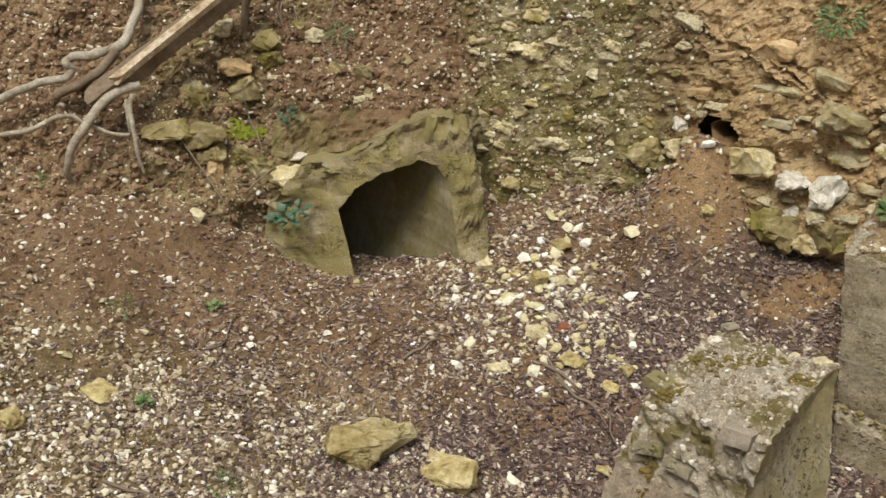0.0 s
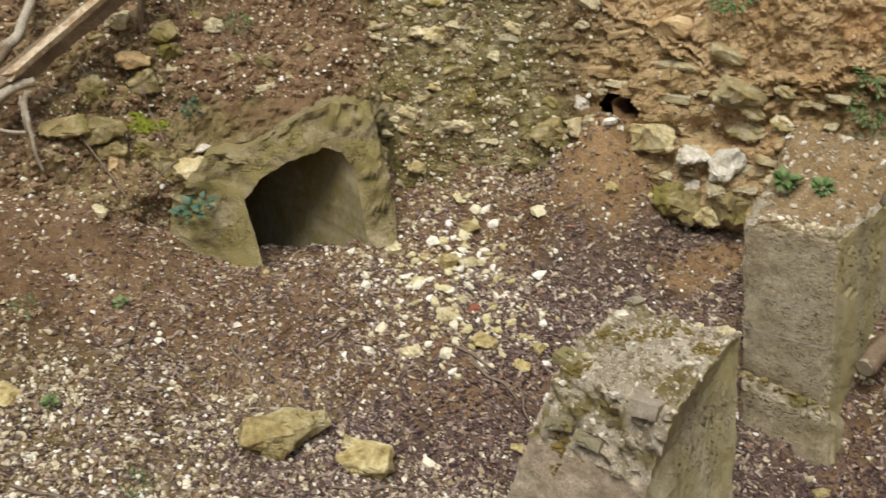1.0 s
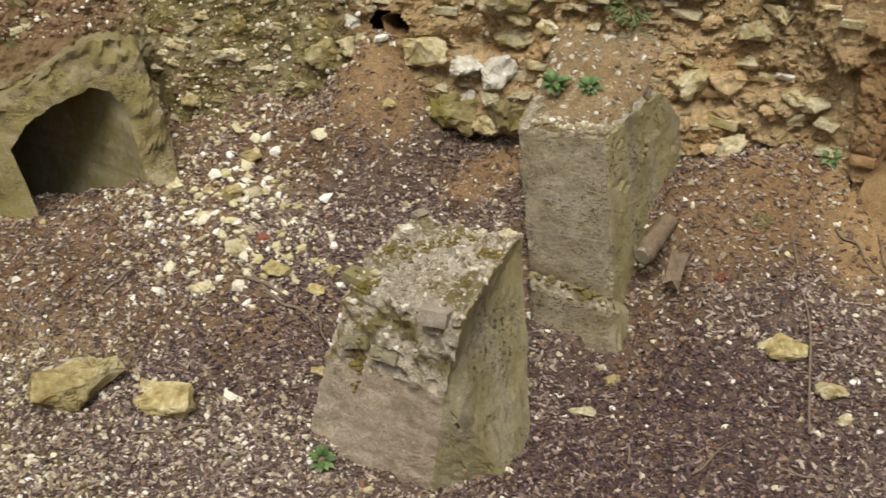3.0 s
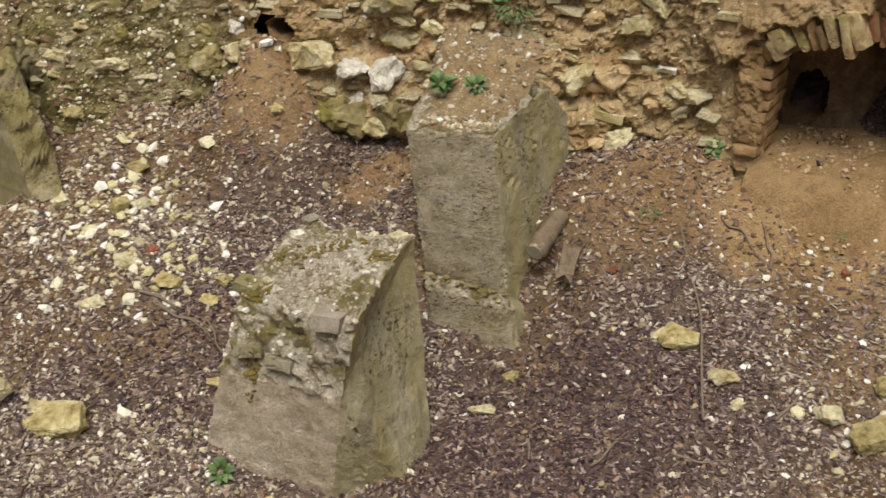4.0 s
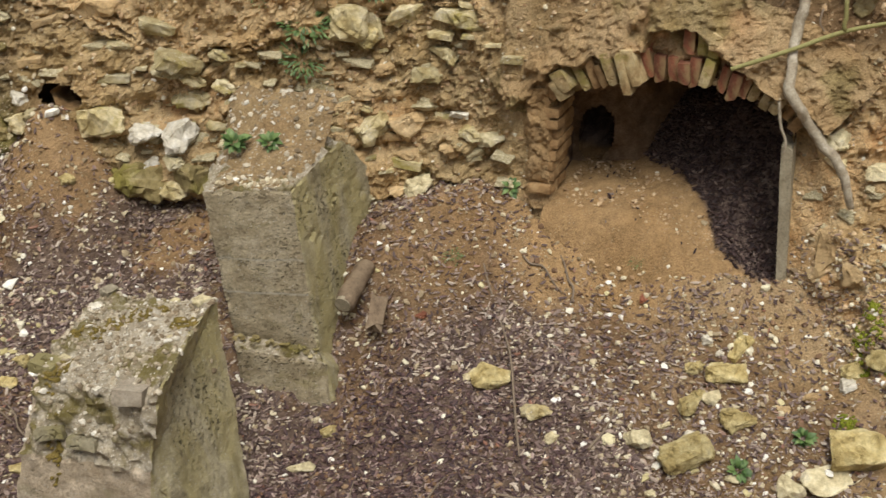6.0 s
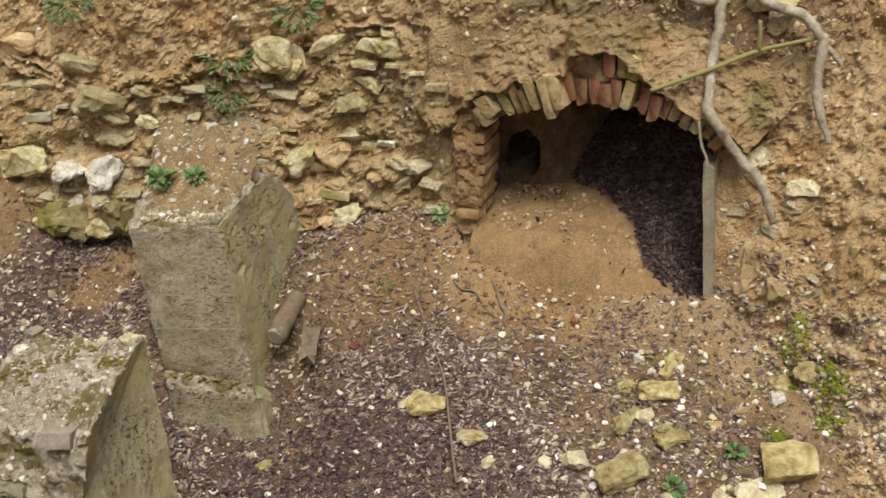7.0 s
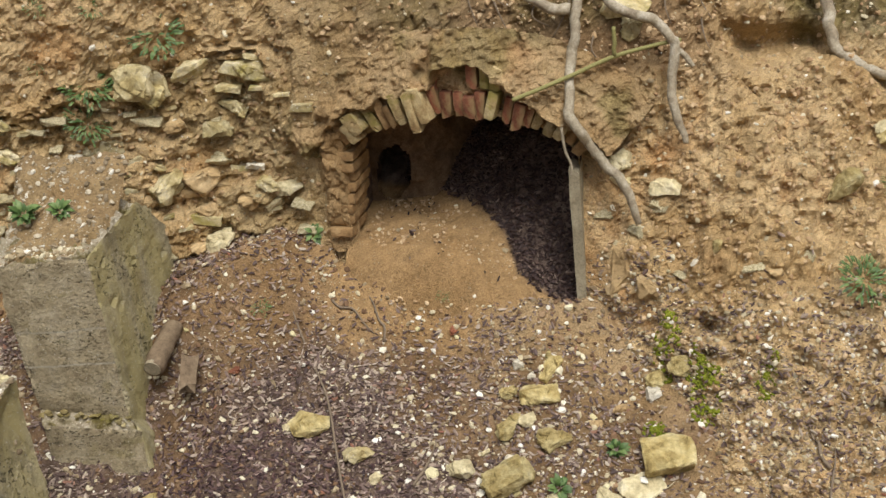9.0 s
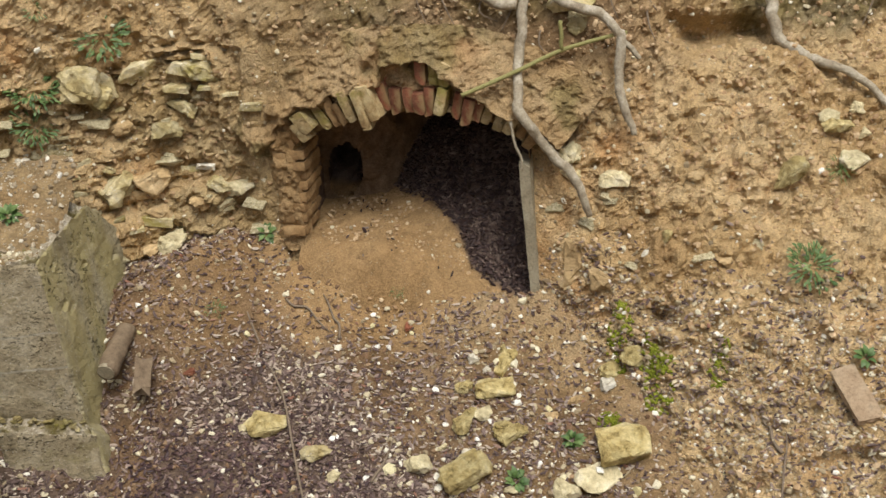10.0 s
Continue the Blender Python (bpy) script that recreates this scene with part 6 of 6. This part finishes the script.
# ---- loose small stuff ----
def scatter(name, centres, normals, sizes, base, faces, mat, label, flat=(1, 1, 1), tilt=0.5, sink=0.2, seed=1, smooth=False):
    g = np.random.default_rng(seed)
    n = len(centres)
    a = g.uniform(0, 2 * np.pi, n)
    nn = normals + g.normal(0, tilt, (n, 3)) * 0.5
    nn /= np.linalg.norm(nn, axis=1, keepdims=True)
    ref = np.stack([np.cos(a), np.sin(a), 0.3 * g.normal(0, 1, n)], -1)
    tx_ = ref - nn * (ref * nn).sum(1, keepdims=True)
    tx_ /= np.linalg.norm(tx_, axis=1, keepdims=True)
    ty_ = np.cross(nn, tx_)
    k = sizes[:, None] * np.array(flat)[None] * g.uniform(0.7, 1.3, (n, 3))
    b = base[None] * (1 + 0.22 * g.normal(0, 1, (n, len(base), 1)) * (0.0 if len(base) == 6 else 1.0))
    V = centres[:, None] + b[..., 0:1] * k[:, None, 0:1] * tx_[:, None] + b[..., 1:2] * k[:, None, 1:2] * ty_[:, None] + b[..., 2:3] * k[:, None, 2:3] * nn[:, None]
    V = V + (nn * sizes[:, None] * (0.3 - sink))[:, None]
    F = (np.arange(n) * len(base))[:, None, None] + faces[None]
    ob = mesh_object(name, V.reshape(-1, 3), F.reshape(-1, faces.shape[1]), mat, smooth=smooth)
    return tagged(ob, label, name.replace("_", " "), kind="stuff")


_ph = (1 + 5 ** 0.5) / 2
ICO_V = np.array([(-1, _ph, 0), (1, _ph, 0), (-1, -_ph, 0), (1, -_ph, 0), (0, -1, _ph), (0, 1, _ph), (0, -1, -_ph), (0, 1, -_ph), (_ph, 0, -1), (_ph, 0, 1), (-_ph, 0, -1), (-_ph, 0, 1)]) / 1.9
ICO_F = np.array([(0, 11, 5), (0, 5, 1), (0, 1, 7), (0, 7, 10), (0, 10, 11), (1, 5, 9), (5, 11, 4), (11, 10, 2), (10, 7, 6), (7, 1, 8), (3, 9, 4), (3, 4, 2), (3, 2, 6), (3, 6, 8), (3, 8, 9), (4, 9, 5), (2, 4, 11), (6, 2, 10), (8, 6, 7), (9, 8, 1)])
LEAF_V = np.array([(-1, 0, 0.15), (-0.4, 0.36, -0.1), (0.5, 0.32, 0.15), (1, 0, 0.4), (0.5, -0.32, 0.3), (-0.4, -0.36, 0.1)])
LEAF_F = np.array([(0, 3, 2, 1), (0, 5, 4, 3)])


def on_floor(n, density, seed, box=(-2.3, 4.5, 1.9, 5.75)):
    g = np.random.default_rng(seed)
    x, y = g.uniform(box[0], box[1], n), g.uniform(box[2], box[3], n)
    i, j = np.clip(np.searchsorted(gx, x) - 1, 0, len(gx) - 2), np.clip(np.searchsorted(gy, y) - 1, 0, len(gy) - 2)
    fx, fy = (x - gx[i]) / (gx[i + 1] - gx[i]), (y - gy[j]) / (gy[j + 1] - gy[j])
    z = GZ[j, i] * (1 - fx) * (1 - fy) + GZ[j, i + 1] * fx * (1 - fy) + GZ[j + 1, i] * (1 - fx) * fy + GZ[j + 1, i + 1] * fx * fy
    nrm = np.stack([-(GZ[j, i + 1] - GZ[j, i]) / (gx[i + 1] - gx[i]), -(GZ[j + 1, i] - GZ[j, i]) / (gy[j + 1] - gy[j]), np.ones(n)], -1)
    nrm = nrm * 0.5 + np.array((0, 0, 0.8))
    p = np.stack([x, y, z], -1)
    k = g.random(n) < density(p)
    return p[k], nrm[k] / np.linalg.norm(nrm[k], axis=1, keepdims=True), g


def on_bank(n, density, seed, lo=0.3, hi=2.15, a=-2.6, b=5.1):
    g = np.random.default_rng(seed)
    s, z = g.uniform(run_at(a), run_at(b), n), g.uniform(lo, hi, n)
    p, o = bank_point(s, z)
    keep_ = ~(((p[:, 0] > -0.62) & (p[:, 0] < 0.46) & (z < 1.3)) | (((p[:, 0] - 1.5) / 0.1) ** 2 + ((z - 1.29) / 0.08) ** 2 < 1))
    u, w = near_arch(p)
    keep_ &= ~((u > -0.05) & (u < 1.03) & (z < 1.5))
    k = keep_ & (g.random(n) < density(p))
    return p[k], o[k], g


def clump(p, scale, seed, lo, hi):
    return ramp(fbm(p, scale, 3, seed), lo, hi)


def damp(p):
    a = ramp(1.15 - np.hypot((p[..., 0] - 2.0) / 0.85, (p[..., 1] - 3.4) / 0.55) + 0.2 * fbm(p, 3, 2, 79), 0, 0.5)
    b = 0.55 * ramp(1.15 - np.hypot((p[..., 0] - 0.85) / 0.6, (p[..., 1] - 4.25) / 0.45) + 0.2 * fbm(p, 3, 2, 80), 0, 0.5)
    return np.maximum(a, b)


def leafy(p):
    l, s_, c = floor_zones(p)
    dark = damp(p)
    far = ramp(-p[:, 0] + 0.35 * p[:, 1], 2.3, 3.0)
    red = ramp(1.15 - np.hypot((p[:, 0] + 1.5) / 0.95, (p[:, 1] - 4.95) / 0.55), 0, 0.5)
    return (1 - 0.6 * ramp(p[:, 0], 3.35, 3.7)) * (1 - 0.55 * red) * (1 - 0.8 * dark) * np.clip(0.5 + l, 0, 1) * (1 - 0.8 * s_) * (1 - 0.85 * far) * (0.5 + 0.5 * clump(p, 3.0, 71, -0.5, 0.4))


def stony(p):
    x, y = p[:, 0], p[:, 1]
    l, s_, c = floor_zones(p)
    pale = ramp(1.2 - np.hypot((x + 0.5) / 1.3, (y - 3.75) / 0.65), 0, 0.5)
    mid = ramp(1.2 - np.hypot((x - 0.75) / 0.7, (y - 5.05) / 0.5), 0, 0.6)
    red = ramp(1.15 - np.hypot((x + 1.5) / 0.95, (y - 4.95) / 0.55), 0, 0.5)
    return np.clip(0.28 + 1.0 * pale + 0.35 * mid - 0.22 * damp(p), 0, 1) * (1 - 0.45 * ramp(x, 3.3, 3.7)) * (1 - 0.5 * red) * (1 - 0.6 * s_) * (0.35 + 0.65 * clump(p, 4.0, 73, -0.45, 0.35))


def floor_size(g, n, lo, hi, power=2.5):
    return lo + (hi - lo) * g.random(n) ** power


p, n_, g = on_floor(300000, leafy, 101)
scatter("leaf_litter", p, n_, floor_size(g, len(p), 0.006, 0.019, 1.7), LEAF_V, LEAF_F, LITTER, "brown dead leaves and leaf fragments covering the floor", tilt=0.6, sink=0.0, seed=5)
p, n_, g = on_floor(210000, lambda p: 0.02 + 0.9 * damp(p), 102)
scatter("leaf_litter", p, n_, floor_size(g, len(p), 0.007, 0.019, 1.5), LEAF_V, LEAF_F, DARK_LITTER, "damp dark red-brown leaf mould between the blocks", tilt=0.6, sink=0.0, seed=6)
p, n_, g = on_floor(240000, stony, 103)
scatter("gravel", p, n_, floor_size(g, len(p), 0.0035, 0.016, 3.2), ICO_V, ICO_F, PEBBLES, "pale angular limestone gravel on earth", flat=(1.1, 0.85, 0.6), tilt=0.7, sink=0.15, seed=7)
p, n_, g = on_floor(60000, lambda p: 0.003 * (1 - damp(p)) + 0.27 * ramp(1.0 - np.hypot((p[:, 0] - 0.68) / 0.5, (p[:, 1] - 4.86) / 0.58) + 0.35 * fbm(p, 4, 2, 83), 0, 0.7) + 0.006 * ramp(p[:, 0], 2.6, 3.2), 104)
scatter("stone_chips", p, n_, floor_size(g, len(p), 0.010, 0.034, 2.0), ICO_V, ICO_F, YELLOW_CHIPS, "cream and yellow stone chips strewn below the tunnel", flat=(1.15, 0.85, 0.6), tilt=0.7, sink=0.1, seed=8)
p, n_, g = on_floor(60000, lambda p: 0.45 * (1 - leafy(p)), 105)
scatter("soil_crumbs", p, n_, floor_size(g, len(p), 0.004, 0.016, 2.5), ICO_V, ICO_F, CLODS, "brown crumbs of earth on the slope", flat=(1.1, 0.9, 0.7), tilt=0.7, seed=9)
# on the bank
p, o, g = on_bank(95000, lambda p: 0.55 * (1 - ramp(p[:, 0], 0.9, 1.6)) + 0.07, 106)
scatter("gravel", p, o, floor_size(g, len(p), 0.003, 0.013, 3.0), ICO_V, ICO_F, PEBBLES, "pale chips of stone sticking in the bank", flat=(1.1, 0.85, 0.6), tilt=0.7, sink=0.25, seed=10)
p, o, g = on_bank(50000, lambda p: 0.8 * ramp(-p[:, 0], -0.6, 0.2) + 0.15 * (1 - ramp(p[:, 0], 0.5, 1.5)), 107)
scatter("soil_crumbs", p, o, floor_size(g, len(p), 0.005, 0.02, 2.5), ICO_V, ICO_F, CLODS, "red-brown crumbs of earth on the bank", flat=(1.1, 0.9, 0.7), tilt=0.7, seed=11)
p, o, g = on_bank(60000, lambda p: ramp(p[:, 0], 3.3, 4.0) * (0.25 + 0.75 * clump(p, 3.5, 75, -0.3, 0.3)) + 0.25 * ramp(p[:, 0], 1.3, 1.8), 108, lo=-0.1)
scatter("clay_crumbs", p, o, floor_size(g, len(p), 0.003, 0.014, 3.0), ICO_V, ICO_F, CLAY_CLODS, "pale crumbs of dried clay on the slope", flat=(1.1, 0.9, 0.7), tilt=0.8, seed=12)
low = lambda p: ramp(p[:, 0], 3.5, 3.8) * (1 - ramp(p[:, 2] + 0.15 * fbm(p, 4, 2, 85), 0.35, 0.9))
p, o, g = on_bank(60000, lambda p: 0.34 * low(p), 109, lo=-0.1, hi=1.2, a=3.5)
scatter("gravel", p, o, floor_size(g, len(p), 0.003, 0.014, 3.2), ICO_V, ICO_F, PEBBLES, "pale gravel on the foot of the clay slope", flat=(1.1, 0.85, 0.6), tilt=0.7, sink=0.15, seed=18)
p, o, g = on_bank(60000, lambda p: 0.30 * low(p), 110, lo=-0.1, hi=1.2, a=3.5)
scatter("leaf_litter", p, o, floor_size(g, len(p), 0.006, 0.017, 1.7), LEAF_V, LEAF_F, LITTER, "leaf fragments on the foot of the clay slope", tilt=0.6, sink=0.0, seed=19)
# leaves heaped in the chamber, their tones darkened in place of its shade
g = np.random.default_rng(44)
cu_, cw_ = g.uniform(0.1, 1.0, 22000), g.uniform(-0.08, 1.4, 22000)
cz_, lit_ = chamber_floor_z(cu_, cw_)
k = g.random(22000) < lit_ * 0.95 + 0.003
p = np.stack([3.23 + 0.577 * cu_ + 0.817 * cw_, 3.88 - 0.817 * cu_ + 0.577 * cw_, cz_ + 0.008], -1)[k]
scatter("leaf_litter", p, np.tile(np.array((-0.5, -0.4, 0.8)), (len(p), 1)), floor_size(g, len(p), 0.007, 0.017, 1.5), LEAF_V, LEAF_F, SHADED_LITTER, "dead leaves heaped inside the arch, coloured dark for the chamber's shade", tilt=0.7, sink=0.0, seed=13)
# chips and crumbs on the sandy floor of the chamber
g = np.random.default_rng(45)
cu_, cw_ = g.uniform(0.02, 1.0, 2600), g.uniform(-0.2, 0.4, 2600)
cz_, lit_ = chamber_floor_z(cu_, cw_)
k = (lit_ < 0.4) & (g.random(2600) < 0.5)
p = np.stack([3.23 + 0.577 * cu_ + 0.817 * cw_, 3.88 - 0.817 * cu_ + 0.577 * cw_, cz_ - 0.16 * (1 - ramp(cw_, -0.22, -0.02))], -1)[k]
up = np.tile(np.array((-0.3, -0.3, 0.9)), (len(p), 1))
half = len(p) * 9 // 10
scatter("clay_crumbs", p[:half], up[:half], floor_size(g, half, 0.003, 0.011, 2.5), ICO_V, ICO_F, CLAY_CLODS, "sandy crumbs on the chamber's floor", flat=(1.1, 0.9, 0.7), tilt=0.7, seed=16)
scatter("gravel", p[half:], up[half:], floor_size(g, len(p) - half, 0.003, 0.013, 3.0), ICO_V, ICO_F, PEBBLES, "pale chips on the chamber's sandy floor", flat=(1.1, 0.85, 0.6), tilt=0.7, sink=0.1, seed=17)
# grit on the broken block and on the stub
GRIT = tinted("concrete_grit", [(0.0, (0.17, 0.125, 0.075)), (0.5, (0.36, 0.30, 0.205)), (0.85, (0.55, 0.49, 0.37)), (1.0, (0.72, 0.70, 0.62))], 0.9)
for body, box, lab, seed, many in ((front.children[0], (0.8, 1.7, 3.4, 4.35), "pale grit on top of the broken concrete block", 14, 3800), (cap, (1.8, 2.5, 4.1, 4.85), "pale grit on the earth of the concrete stub", 15, 1500)):
    tr = tree_of([body])
    g = np.random.default_rng(seed)
    pts, nos = [], []
    for _ in range(many):
        h = tr.ray_cast(Vector((g.uniform(box[0], box[1]), g.uniform(box[2], box[3]), 2.0)), Vector((0, 0, -1)))
        if h[0] is not None and h[0].z > 0.45 and h[1].z > 0.3:
            pts.append(tuple(h[0])), nos.append(tuple(h[1]))
    scatter("grit", np.array(pts), np.array(nos), floor_size(g, len(pts), 0.003, 0.015, 3.0), ICO_V, ICO_F, GRIT, lab, flat=(1.1, 0.85, 0.6), tilt=0.7, sink=0.15, seed=seed)

# flat ochre moss grown over the top of the broken block
OCHRE_MOSS = mottled("ochre_moss", [(0.10, 0.078, 0.018), (0.19, 0.14, 0.035), (0.28, 0.205, 0.065)], 30, 200, 0.95, 0.008)
block_tree = tree_of([front.children[0]])
for i, (x, y, w) in enumerate(((1.33, 3.98, 0.10), (1.24, 3.96, 0.07), (1.43, 4.00, 0.06), (1.02, 3.86, 0.06), (0.93, 3.78, 0.035), (1.48, 3.80, 0.05), (1.16, 4.02, 0.045))):
    rr = random.Random(300 + i)
    bm = bmesh.new()
    for _ in range(130):
        a, d = rr.uniform(0, 6.3), w * math.sqrt(rr.random())
        hit = block_tree.ray_cast(Vector((x + math.cos(a) * d, y + math.sin(a) * d * 0.6, 2)), Vector((0, 0, -1)))
        if hit[0] is None or hit[0].z < 0.3:
            continue
        q = rr.uniform(0.004, 0.010)
        bmesh.ops.create_icosphere(bm, subdivisions=1, radius=1.0, matrix=Matrix.Translation(hit[0]) @ Matrix.Rotation(rr.uniform(0, 3), 4, "Z") @ Matrix.Diagonal((q * 1.3, q, q * 0.7, 1)))
    tagged(part("moss_patch", bm, OCHRE_MOSS, front, smooth=True), "flat ochre-green moss growing on broken concrete", kind="stuff")

# white pebbles washed out along the front edge of the stub's earth
g = np.random.default_rng(77)
edge_tree = tree_of([cap])
pts = []
for _ in range(130):
    k, d = g.random(), abs(g.normal(0, 0.03))
    a = Vector((1.83, 4.405, 2)).lerp(Vector((2.09, 4.175, 2)), k) + Vector((0.67, 0.74, 0)) * d
    h = edge_tree.ray_cast(a, Vector((0, 0, -1)))
    if h[0] is not None:
        pts.append(tuple(h[0]))
scatter("gravel", np.array(pts), np.tile(np.array((-0.2, -0.2, 0.95)), (len(pts), 1)), floor_size(g, len(pts), 0.004, 0.017, 2.2), ICO_V, ICO_F, PEBBLES, "white pebbles along the edge of the concrete stub", flat=(1.1, 0.85, 0.7), tilt=0.6, sink=0.1, seed=78)
